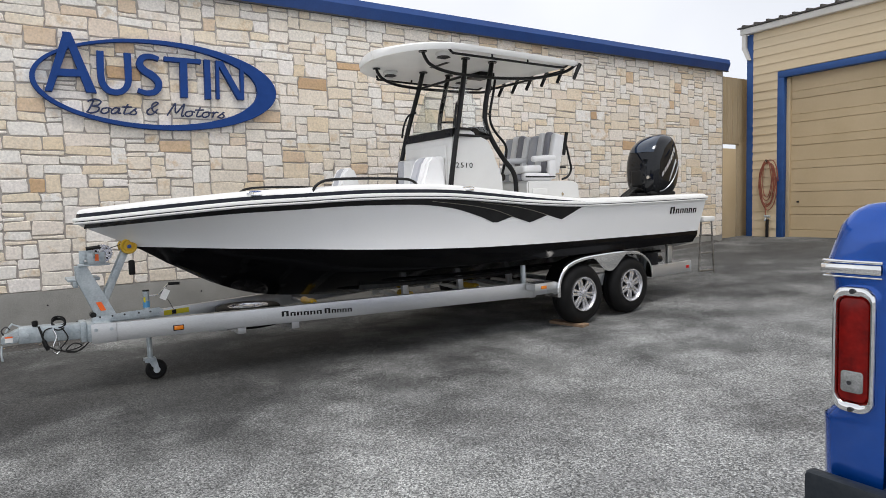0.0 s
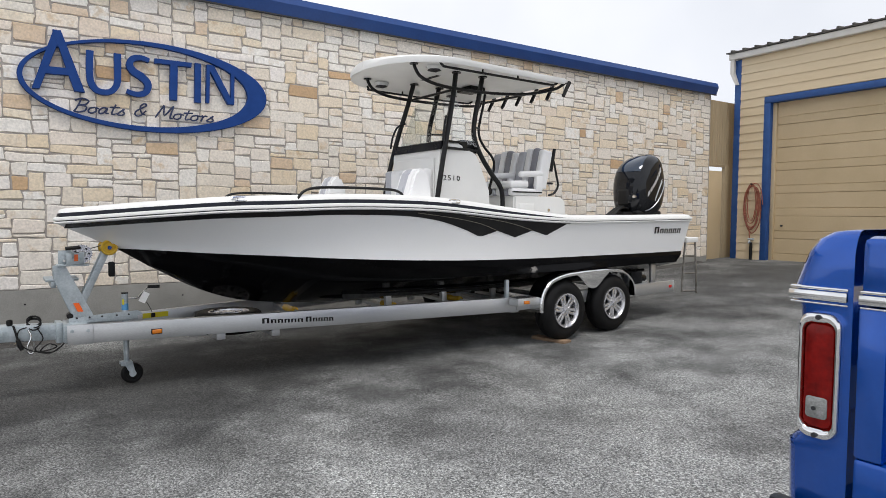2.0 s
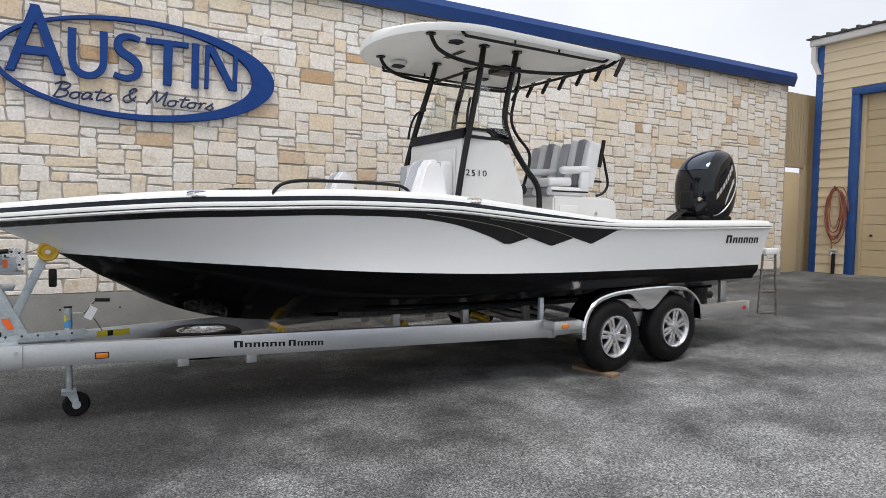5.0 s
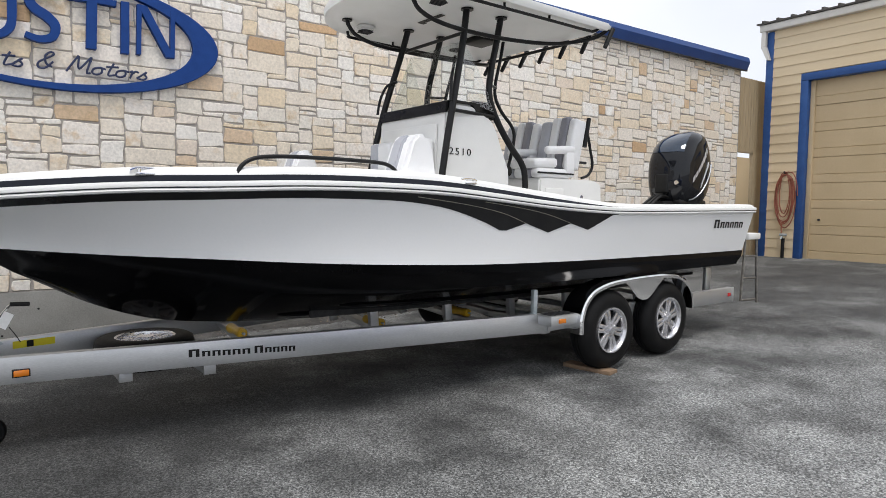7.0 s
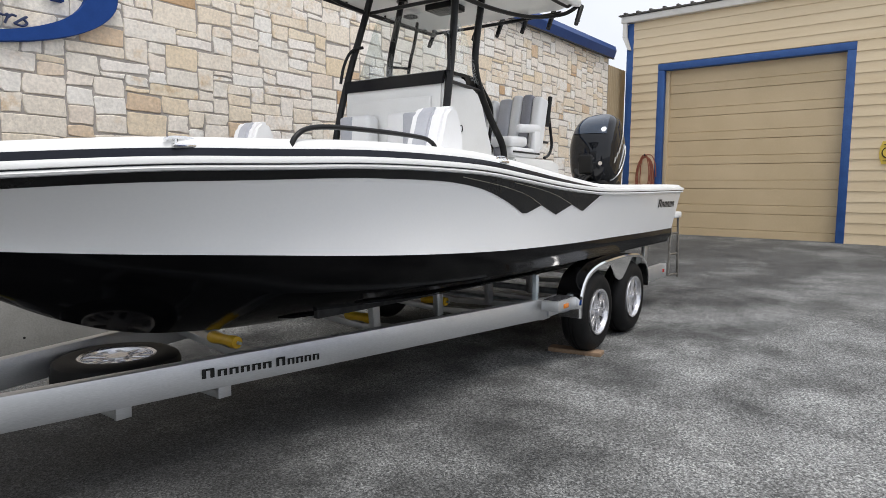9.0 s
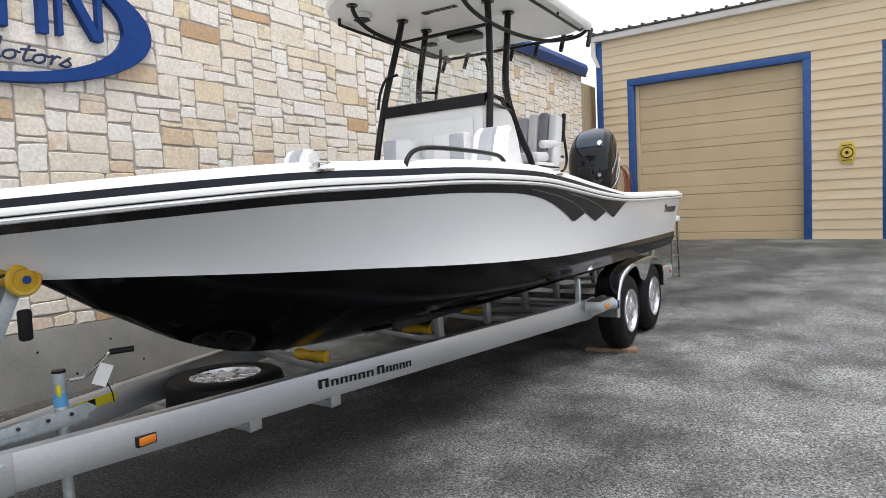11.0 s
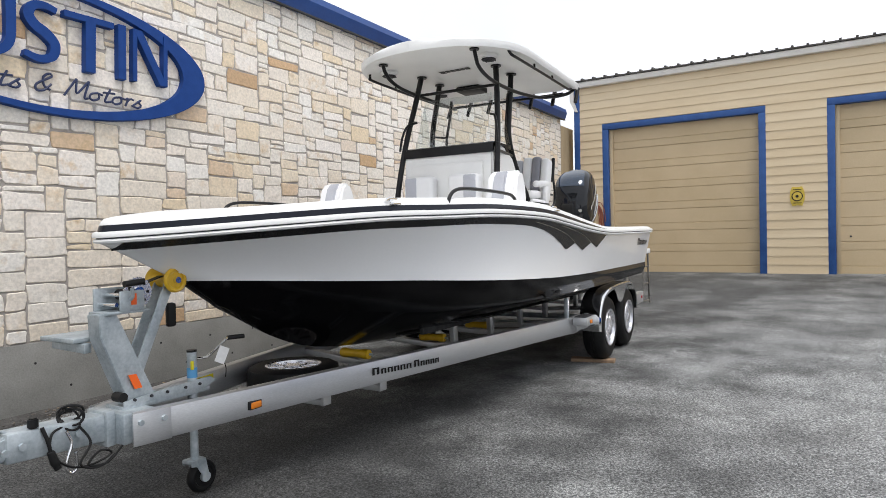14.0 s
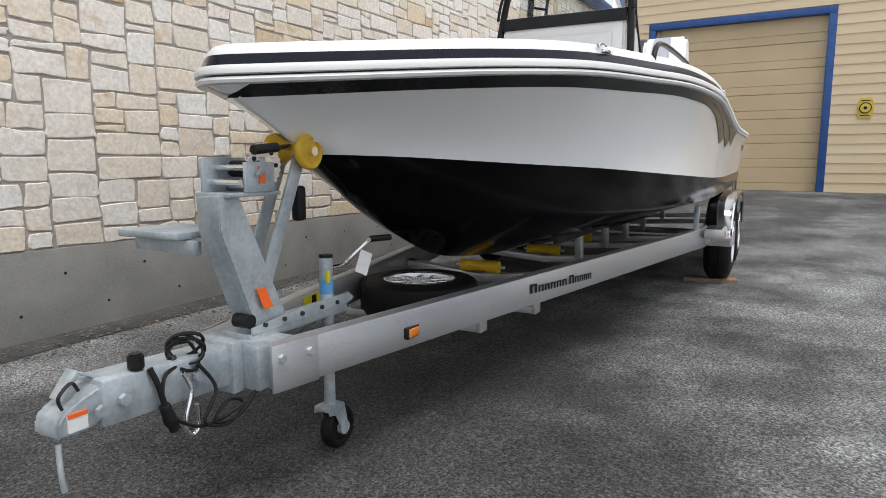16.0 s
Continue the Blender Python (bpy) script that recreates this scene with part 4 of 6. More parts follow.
post = bpart("leaning_post", prism([(5.270, 1.2), (5.275, 1.80), (6.10, 1.80), (6.22, 1.76), (6.27, 1.2)], YC - 0.52, YC + 0.52, "xz", 0.02), M_GELDECK, label="white leaning post with storage below")
bpart("drawer", box(5.350, 5.610, YC - 0.532, YC - 0.518, 1.50, 1.70, 0.005), M_GELDECK, post)
bpart("latch", cyl((5.470, YC - 0.535, 1.60), 0.018, 0.012, "y", 12), M_STEEL_DARK, post)
bpart("latch", cyl((5.890, YC - 0.525, 1.62), 0.022, 0.012, "y", 12), M_CHROME, post)
for k, (ya, yb) in enumerate(((YC - 0.51, YC - 0.015), (YC + 0.015, YC + 0.51))):
    cuts = (0.0, 0.22, 0.46, 0.70, 1.0)
    for j in range(4):
        a, b = ya + (yb - ya) * cuts[j], ya + (yb - ya) * cuts[j + 1]
        tone = (M_VINYL_W, M_VINYL_B, M_VINYL_W, M_VINYL_G)[j]
        crown = 0.03 if j in (0, 3) else 0.0
        cushion(5.250, 5.750, a + 0.001, b - 0.001, 1.80, 1.90, 0, tone, "seat_pad", post)
        cushion(5.690, 5.840, a + 0.001, b - 0.001, 1.90, 2.46 - crown, 13, tone, "seat_back", post)
    cushion(5.230, 5.560, ya + 0.01, yb - 0.01, 1.90, 2.00, -3, M_VINYL_W, "bolster", post, "white padded seat bolster")
    cushion(5.810, 5.870, ya + 0.01, yb - 0.01, 1.90, 2.42, 13, M_VINYL_W, "seat_shell", post)
    cushion(5.390, 5.810, ya - 0.01, ya + 0.07, 2.05, 2.13, -4, M_VINYL_W, "armrest", post, "padded white armrest")
    bpart("armrest_post", box(5.670, 5.790, ya - 0.005, ya + 0.05, 1.82, 2.08, 0.02), M_VINYL_W, post)
    bpart("seat_trim", tube([(5.250, ya - 0.005, 1.85), (5.770, ya - 0.005, 1.85)], 0.009, curve=False, sides=6), M_BLACK, post)
for side in (-1, 1):
    bpart("back_rail", tube([(5.950, YC + side * 0.48, 2.36), (6.010, YC + side * 0.48, 2.30), (6.070, YC + side * 0.48, 2.12), (6.110, YC + side * 0.48, 1.96), (6.050, YC + side * 0.48, 1.86), (5.930, YC + side * 0.49, 1.82)], 0.015), M_BLACKTUBE, post)
    bpart("rail_bar", tube([(5.850, YC + side * 0.48, 1.98), (6.0, YC + side * 0.48, 1.98)], 0.014, curve=False), M_BLACKTUBE, post)
    bpart("rod_tube", tube([(5.950, YC + side * 0.50, 2.14), (6.010, YC + side * 0.50, 2.44)], 0.023, curve=False), M_BLACK, post)


for side in (-1, 1):
    # side lounges that lean outboard-aft, and the seat on the front of the console
    bm = prism([(3.20, 1.5), (3.36, 1.98), (3.42, 2.03), (3.50, 2.02), (3.56, 1.90), (3.62, 1.5)], YC + side * 0.80, YC + side * 1.08, "xz", 0.025)
    lb = bpart("lounge_back", bm, M_VINYL_W, boat, "white and grey padded bow backrest")
    bpart("lounge_panel", prism([(3.175, 1.5), (3.335, 1.97), (3.40, 2.025), (3.42, 1.98), (3.24, 1.5)], YC + side * 0.87, YC + side * 0.98, "xz", 0.008), M_VINYL_G, lb)
    bm = box(3.92, 4.06, YC + side * 0.26 - 0.17, YC + side * 0.26 + 0.17, 1.5, 2.09, 0.04, seg=3)
    fb = bpart("front_seat_back", bm, M_VINYL_W, cons, "padded seat back on the console front")
    bpart("seat_panel", box(3.91, 3.96, YC + side * 0.26 + side * 0.08 - 0.07, YC + side * 0.26 + side * 0.08 + 0.07, 1.5, 2.08, 0.02), M_VINYL_G, fb)

# outboard motor
CE = 0.68


def cowl_ring(z):
    t = (z - 1.60) / 0.97
    xf = lerp_table([(0, 8.190), (0.12, 8.145), (0.25, 8.125), (0.45, 8.128), (0.6, 8.150), (0.72, 8.20), (0.82, 8.285), (0.9, 8.40), (0.96, 8.53), (1.0, 8.66)], t)
    xa = lerp_table([(0, 8.800), (0.1, 8.88), (0.2, 8.925), (0.4, 8.955), (0.55, 8.95), (0.72, 8.93), (0.84, 8.895), (0.93, 8.85), (0.98, 8.80), (1.0, 8.75)], t)
    hw = lerp_table([(0, 0.24), (0.1, 0.285), (0.2, 0.31), (0.4, 0.33), (0.55, 0.33), (0.7, 0.31), (0.8, 0.29), (0.88, 0.265), (0.94, 0.225), (0.98, 0.17), (1.0, 0.11)], t)
    return xf, xa, hw


bm = bmesh.new()
prev = None
for i in range(25):
    z = 1.60 + 0.97 * (1 - (1 - i / 24) ** 1.5)
    xf, xa, hw = cowl_ring(z)
    ring = []
    for k in range(32):
        a = 2 * math.pi * k / 32
        c, s_ = math.cos(a), math.sin(a)
        e = CE
        ring.append(bm.verts.new(((xf + xa) / 2 - (xa - xf) / 2 * math.copysign(abs(c) ** e, c), YC + hw * math.copysign(abs(s_) ** e, s_), z + 0.05 * (1 - c) * 0.5 * (-0.6))))
    if prev:
        for k in range(32):
            bm.faces.new((prev[k], prev[(k + 1) % 32], ring[(k + 1) % 32], ring[k]))
    else:
        bm.faces.new(ring)
    prev = ring
bm.faces.new(prev)
motor = bpart("outboard_motor", bm, M_COWL, label="glossy black outboard motor cowl")
bm = box(8.250, 8.730, YC - 0.17, YC + 0.17, 0.95, 1.64, 0.04)
box(8.320, 8.620, YC - 0.06, YC + 0.06, 0.35, 1.0, 0.03, bm)
box(8.220, 8.820, YC - 0.16, YC + 0.16, 0.78, 0.80, 0.006, bm)
cyl((8.470, YC, 0.52), 0.06, 0.5, "x", 16, bm)
bpart("midsection", bm, M_COWL, motor, "black motor leg and gearcase")
bpart("bracket", box(7.98, 8.320, YC - 0.14, YC + 0.14, 1.1, 1.62, 0.03), M_BLACK, motor)
bpart("cowl_skirt", box(8.200, 8.830, YC - 0.24, YC + 0.24, 1.565, 1.64, 0.03, seg=3), M_BLACK, motor)
bpart("front_vent", box(8.112, 8.20, YC - 0.10, YC + 0.10, 1.72, 1.98, 0.03, seg=3), M_BLACK, motor)
bpart("latch_knob", cyl((8.160, YC - 0.20, 1.86), 0.028, 0.03, "x", 14), M_CHROME, motor)


def on_cowl(x, z, out=0.006):
    xf, xa, hw = cowl_ring(z)
    c = max(-1, min(1, (x - (xf + xa) / 2) / ((xa - xf) / 2)))
    c = abs(c) ** (1 / CE)
    return Vector((x, YC - hw * (1 - c * c) ** (CE / 2) - out, z))


for k in range(7):
    bm = bmesh.new()
    a = 8.350 + k * 0.050
    z0 = 1.86 + k * 0.062
    vs = [bm.verts.new(on_cowl(x, z)) for x, z in ((a, z0), (a + 0.040, z0 + 0.04), (a + 0.040, z0 + 0.115), (a, z0 + 0.075))]
    bm.faces.new(vs)
    bpart("letter_bar", bm, M_SILVERTXT, motor, "silver letter drawn as a bar", smooth=False)
for dz in (0, 0.035):
    bpart("cowl_stripe", tube([on_cowl(8.545 + 0.02 * k, 1.80 + dz + 0.055 * k - 0.002 * k * k, 0.004) for k in range(9)], 0.0055, curve=False, sides=6), M_SILVERTXT, motor)
bpart("cowl_trim", tube([on_cowl(8.370 + 0.05 * k, 1.64 + 0.006 * k * k, 0.004) for k in range(10)], 0.011, curve=False, sides=6), M_COWL_GREY, motor)
bm = bmesh.new()
for k in range(3):
    tube([(7.75, YC - 0.1 + 0.06 * k, 1.56), (7.95, YC - 0.12 + 0.05 * k, 1.68), (8.190, YC - 0.08 + 0.06 * k, 1.66)], 0.016, bm, 8)
bpart("control_cable", bm, M_BLACK, motor)
# glossy sheet over the cowl's brow; its blue paints in the sky's reflection
bm = bmesh.new()
prev = None
for i in range(9):
    z = 2.26 + 0.26 * i / 8
    xf, xa, hw = cowl_ring(z)
    row = []
    for k in range(9):
        c = (k / 8 - 0.5) * 1.5
        row.append(bm.verts.new(((xf + xa) / 2 - (xa - xf) / 2 * math.cos(c) ** CE - 0.006, YC + hw * math.copysign(abs(math.sin(c)) ** CE, c), z - 0.03 * (1 - math.cos(c)) * 0.5 + 0.004)))
    if prev:
        for k in range(8):
            bm.faces.new((prev[k], row[k], row[k + 1], prev[k + 1]))
    prev = row
bpart("brow_reflection", bm, M_BROW_REFLECTION, motor, "blue-black glossy brow with the sky's reflection painted in")


# ---- boat trailer ----
trailer = thing("boat_trailer", "aluminium tandem-axle boat trailer with galvanised tongue", "trailer", at=(4, 7.000, 0.015))
trailer.rotation_euler = (0, 0, radians(2.45))
t_inv = Matrix.Translation((-4, -YC, 0))


def tpart(name, bm, material, parent=None, label="", smooth=True):
    bmesh.ops.transform(bm, matrix=t_inv, verts=bm.verts)
    return part(name, bm, material, parent or trailer, label, smooth)


def bar(p, q, w, h, bevel=0.004, flange=0.0):
    """A rectangular beam between two places (centre line), with its height upright."""
    p, q = Vector(p), Vector(q)
    L = (q - p).length
    d = (q - p).normalized()
    side = Vector((0, 0, 1)).cross(d)
    if side.length < 0.01:
        side = Vector((0, 1, 0))
    side.normalize()
    up = d.cross(side)
    m = Matrix((d, side, up)).transposed().to_4x4()
    m.translation = p
    bm = bmesh.new()
    if flange:
        box(0, L, -w / 2, w / 2, h / 2 - flange, h / 2, 0.002, bm, m)
        box(0, L, -w / 2, w / 2, -h / 2, -h / 2 + flange, 0.002, bm, m)
        box(0, L, -w * 0.36, w * 0.36, -h / 2 + flange, h / 2 - flange, 0, bm, m)
        return bm
    return box(0, L, -w / 2, w / 2, -h / 2, h / 2, bevel, bm, m)


BW = 0.07


def open_ends(bm):
    """Takes the end discs off a turned shape."""
    bmesh.ops.delete(bm, geom=[f for f in bm.faces if len(f.verts) > 8], context="FACES_ONLY")
    return bm


for side in (-1, 1):
    def T(x, half, z):
        return (x, YC + side * half, z)
    beam = tpart("side_beam", bar(T(0.36, 0.155, 0.470), T(4.78, 1.10, 0.512), BW, 0.165), M_ALU, label="brushed aluminium main beam")
    tpart("rear_beam", bar(T(4.74, 1.105, 0.518), T(7.70, 1.14, 0.553), BW, 0.15), M_ALU, beam)
    tpart("rear_cap", box(7.695, 7.715, *sorted((YC + side * 1.10, YC + side * 1.182)), 0.475, 0.632, 0.004), M_ALU, beam)
    plate = tpart("joint_plate", bar(T(0.335, 0.188, 0.470), T(0.53, 0.231, 0.472), 0.012, 0.172, 0.003), M_ALU, beam)
    for a in (0.37, 0.49):
        tpart("bolt", cyl(T(a, 0.20 + 0.21 * (a - 0.37), 0.505), 0.016, 0.03, "y", 6), M_GALV, beam)
    tpart("marker_light", box(0.99, 1.07, *sorted((YC + side * 0.32, YC + side * 0.352)), 0.440, 0.478, 0.006, m=None), M_AMBER, beam, "amber side marker")
    tpart("light_base", box(0.983, 1.077, *sorted((YC + side * 0.31, YC + side * 0.345)), 0.434, 0.484, 0.004), M_BLACK, beam)
    # fender
    fen = []
    out = [(4.94, 0.42), (4.945, 0.56), (5.0, 0.69), (5.12, 0.79), (5.34, 0.848), (5.60, 0.868), (5.88, 0.878), (6.16, 0.878), (6.40, 0.85), (6.55, 0.77), (6.64, 0.66), (6.67, 0.50)]
    path = smooth_path([(a, 0, b) for a, b in out], 4)
    bm = bmesh.new()
    prev = None
    ya, yb = YC + side * 1.33, YC + side * 1.10
    for i, p in enumerate(path):
        d = (path[min(i + 1, len(path) - 1)] - path[max(i - 1, 0)]).normalized()
        nrm = Vector((d.z, 0, -d.x))
        pin = p + nrm * 0.035
        row = [bm.verts.new((pin.x, ya, pin.z)), bm.verts.new((p.x + nrm.x * 0.012, ya, p.z + nrm.z * 0.012)), bm.verts.new((p.x, ya - side * 0.014, p.z)), bm.verts.new((p.x, yb, p.z)), bm.verts.new((pin.x, yb, pin.z))]
        if prev:
            for k in range(4):
                bm.faces.new((prev[k], row[k], row[k + 1], prev[k + 1]))
        prev = row
    fender = tpart("fender", bm, M_CHROME, label="polished tandem fender")
    # dropped web between the wheels
    web = [(5.50, 0.845), (5.58, 0.81), (5.66, 0.74), (5.73, 0.68), (5.80, 0.655), (5.88, 0.66), (5.95, 0.70), (6.03, 0.77), (6.14, 0.85), (5.86, 0.872)]
    tpart("fender_web", prism(web, *sorted((ya - side * 0.004, ya - side * 0.012)), "xz"), M_CHROME, fender, smooth=False)
    tpart("step", box(4.62, 4.95, *sorted((YC + side * 1.13, YC + side * 1.285)), 0.515, 0.60, 0.006), M_ALU, fender, "aluminium step")
    bm = bmesh.new()
    for k in range(7):
        x = 4.64 + k * 0.043
        box(x, x + 0.02, *sorted((YC + side * 1.14, YC + side * 1.265)), 0.60, 0.609, 0.002, bm)
    tpart("step_tread", bm, M_STEEL_DARK, fender)
    tpart("fender_marker", box(4.71, 4.79, *sorted((YC + side * 1.28, YC + side * 1.295)), 0.535, 0.572, 0.004), M_AMBER, fender, "amber side marker")
    tpart("tail_reflector", box(7.60, 7.66, *sorted((YC + side * 1.17, YC + side * 1.18)), 0.535, 0.575, 0.003), M_REDDOT, beam)
    # wheels
    for hx_, hz in ((5.385, 0.411), (6.255, 0.436)):
        c = T(hx_, 1.20, hz)
        R = 0.36
        prof = [(0.19, 0.095), (0.205, 0.11), (0.26, 0.12), (0.30, 0.115), (0.325, 0.10), (0.345, 0.075), (R, 0.05), (R, 0.02), (R - 0.008, 0.017), (R - 0.008, 0.012), (R, 0.009), (R, -0.009), (R - 0.008, -0.012),
                (R - 0.008, -0.017), (R, -0.02), (R, -0.05), (0.345, -0.075), (0.325, -0.10), (0.26, -0.12), (0.19, -0.095)]
        tyre = tpart("wheel", open_ends(lathe(prof, c, "y", 48)), M_RUBBER, label="black trailer tyre on a split-spoke alloy wheel")
        yo = YC + side * 1.308
        rim = lathe([(0.205, -0.02), (0.208, 0.0), (0.204, 0.012), (0.192, 0.012), (0.180, -0.004), (0.172, -0.03), (0.168, -0.10)], (c[0], yo, c[2]), "y", 40)
        if side > 0:
            bmesh.ops.transform(rim, matrix=Matrix.Translation((0, 2 * yo, 0)) @ Matrix.Diagonal((1, -1, 1, 1)), verts=rim.verts)
        bmesh.ops.delete(rim, geom=[f for f in rim.faces if len(f.verts) > 8], context="FACES_ONLY")
        if side < 0:
            bmesh.ops.transform(rim, matrix=Matrix.Translation((0, 2 * yo, 0)) @ Matrix.Diagonal((1, -1, 1, 1)), verts=rim.verts)
        tpart("rim", rim, M_WHEEL, tyre, "bright alloy rim")
        tpart("rim_back", cyl((c[0], yo - side * 0.085, c[2]), 0.18, 0.01, "y", 32), M_STEEL_DARK, tyre)
        for k in range(6):
            bm = bmesh.new()
            for off in (-0.021, 0.021):
                box(0.03, 0.19, off - 0.0165, off + 0.0165, -0.014, 0.016, 0.005, bm)
            box(0.02, 0.10, -0.034, 0.034, -0.012, 0.013, 0.005, bm)
            for v in bm.verts:
                r_ = v.co.x
                v.co.y *= 1.0 + (r_ - 0.1) * 2.4
            m = Matrix.Translation((c[0], yo - side * 0.028, c[2])) @ Matrix.Rotation(radians(60 * k + (12 if hx_ < 6 else 40)), 4, "Y") @ Matrix.Rotation(radians(90 * side), 4, "X")
            bmesh.ops.transform(bm, matrix=m, verts=bm.verts)
            tpart("spoke", bm, M_WHEEL, tyre)
        tpart("hub_cap", cyl((c[0], yo - side * 0.006, c[2]), 0.036, 0.04, "y", 18, bevel=0.006), M_WHEEL, tyre)
        for k in range(6):
            a = radians(60 * k + 30)
            tpart("lug_nut", cyl((c[0] + 0.055 * math.cos(a), yo - side * 0.006, c[2] + 0.055 * math.sin(a)), 0.009, 0.024, "y", 6), M_CHROME, tyre)
    # rear guide and bunk posts
    for x, half, z0, z1 in ((3.48, 0.36, 0.44, 0.67), (4.25, 0.37, 0.44, 0.66), (5.02, 0.38, 0.44, 0.66), (5.80, 0.39, 0.44, 0.68), (7.0, 0.40, 0.44, 0.7)):
        bm = bar(T(x, half, z0), T(x - 0.02, half, z1), 0.05, 0.075)
        tpart("bunk_post", bm, M_ALU, label="aluminium bunk bracket")
    tpart("bunk", bar(T(2.9, 0.36, 0.655), T(7.6, 0.42, 0.655), 0.04, 0.07), M_CARPET, label="black carpeted bunk")
    tpart("guide_bracket", box(4.62, 4.665, *sorted((YC + side * 1.04, YC + side * 1.08)), 0.59, 0.80, 0.004), M_GALV, beam)
    tpart("guide_bracket", box(7.40, 7.50, *sorted((YC + side * 0.98, YC + side * 1.02)), 0.55, 0.86, 0.004), M_ALU, beam)
# cross members with keel rollers
for x, z in ((2.52, 0.475), (3.76, 0.43), (4.75, 0.43), (5.1, 0.46), (6.8, 0.48), (7.55, 0.5)):
    half = 0.155 + (x - 0.36) * 0.2138 if x < 4.7 else 1.10
    bm = bmesh.new()
    join(bm, bar((x, YC - half, z + 0.01), (x, YC, z - 0.05), 0.09, 0.05))
    join(bm, bar((x, YC, z - 0.05), (x, YC + half, z + 0.01), 0.09, 0.05))
    cm = tpart("cross_member", bm, M_ALU, label="aluminium cross member")
    if x < 5:
        ro = tpart("keel_roller", lathe([(0.018, -0.14), (0.038, -0.135), (0.042, -0.10), (0.034, -0.04), (0.034, 0.04), (0.042, 0.10), (0.038, 0.135), (0.018, 0.14)], (x - 0.07, YC, z + 0.035), "y", 18), M_YELLOW, cm, "amber keel roller")
        tpart("roller_pin", cyl((x - 0.07, YC, z + 0.035), 0.01, 0.34, "y", 10), M_GALV, ro)
for x in (5.385, 6.255):
    tpart("axle", tube([(x, YC - 1.1, 0.40), (x, YC + 1.1, 0.40)], 0.035, curve=False), M_GALV)
    for side in (-1, 1):
        tpart("torsion_arm", bar((x - 0.2, YC + side * 1.0, 0.5), (x, YC + side * 1.02, 0.40), 0.05, 0.08), M_GALV)
# lowered hangers below the beam
for x in (1.55, 2.05, 5.9):
    half = 0.155 + (x - 0.36) * 0.2138 if x < 4.78 else 1.1
    bm = box(x, x + 0.07, YC - half, YC + half, 0.335, 0.375, 0.004)
    box(x - 0.005, x + 0.075, YC - half - 0.015, YC - half + 0.01, 0.335, 0.41, 0.003, bm)
    tpart("hanger", bm, M_ALU, label="hanger bar below the frame")

# printed name on the beam as plain bars
for x0, x1, n in ((1.945, 2.345, 6), (2.36, 2.645, 5)):
    for a, b, c, d in blocks(x0, x1, 0.494, 0.546, n, 0.2, 1.3):
        bm = bmesh.new()
        p = []
        for x, z in ((a, c), (b, c), (b, d), (a, d)):
            y = YC - (0.155 + (x - 0.36) * 0.2138) - BW / 2 - 0.006
            p.append(bm.verts.new((x, y, z - 0.022 + (x - 1.9) * -0.02)))
        bm.faces.new(p)
        tpart("letter_bar", bm, M_BLACK, label="black letter drawn as a bar", smooth=False)

# tongue, coupler
tong = tpart("tongue", bar((0.44, YC, 0.478), (-0.20, YC, 0.510), 0.13, 0.14, 0.012), M_GALV, label="galvanised box tongue")
tpart("tongue_collar", box(0.26, 0.31, YC - 0.085, YC + 0.085, 0.39, 0.572, 0.006), M_GALV, tong)
tpart("tongue_gusset", box(0.31, 0.50, YC - 0.15, YC + 0.15, 0.392, 0.555, 0.012), M_GALV, tong)
cp = tpart("coupler", prism([(-0.325, 0.452), (-0.322, 0.495), (-0.305, 0.518), (-0.26, 0.535), (-0.21, 0.562), (-0.17, 0.570), (-0.17, 0.465), (-0.25, 0.448)], YC - 0.055, YC + 0.055, "xz", 0.008), M_GALV, label="zinc ball coupler")
tpart("coupler_lever", bar((-0.29, YC, 0.545), (-0.235, YC, 0.615), 0.05, 0.012), M_GALV, cp)
tpart("lever_arm", bar((-0.24, YC, 0.61), (-0.17, YC, 0.575), 0.035, 0.01), M_GALV, cp)
tpart("latch_pin", tube([(-0.30, YC - 0.045, 0.53), (-0.315, YC - 0.06, 0.57), (-0.28, YC - 0.06, 0.60), (-0.255, YC - 0.05, 0.57)], 0.005, sides=6), M_STEEL_DARK, cp)
tpart("coupler_label", box(-0.295, -0.240, YC - 0.0595, YC - 0.054, 0.462, 0.512, 0), M_TAGW, cp, "white and orange sticker")
tpart("coupler_label", box(-0.295, -0.240, YC - 0.061, YC - 0.055, 0.502, 0.514, 0), M_ORANGE, cp)
for x, z in ((-0.14, 0.51), (-0.21, 0.50), (0.12, 0.50)):
    tpart("bolt", cyl((x, YC - 0.078, z), 0.018, 0.016, "y", 6), M_GALV, tong)
# winch post
bm = prism([(0.41, 0.56), (0.58, 0.56), (0.345, 1.07), (0.25, 1.07), (0.255, 0.95)], YC - 0.06, YC + 0.045, "xz", 0.004)
wp = tpart("winch_post", bm, M_GALV, label="folded galvanised winch stand")
tpart("stand_foot", box(0.36, 0.92, YC - 0.078, YC + 0.078, 0.545, 0.575, 0.004), M_GALV, wp)
tpart("stand_side", prism([(0.36, 0.575), (0.36, 0.60), (0.62, 0.62), (0.92, 0.63), (0.96, 0.60), (0.90, 0.575)], YC - 0.082, YC - 0.074, "xz"), M_GALV, wp, smooth=False)
for x in (0.42, 0.52, 0.62, 0.74, 0.84):
    tpart("stand_bolt", cyl((x, YC - 0.085, 0.60), 0.009, 0.012, "y", 6), M_STEEL_DARK, wp)
tpart("roller_arm", bar((0.47, YC - 0.045, 0.74), (0.685, YC - 0.045, 1.225), 0.012, 0.06), M_GALV, wp)
tpart("roller_arm", bar((0.47, YC + 0.045, 0.74), (0.685, YC + 0.045, 1.225), 0.012, 0.06), M_GALV, wp)
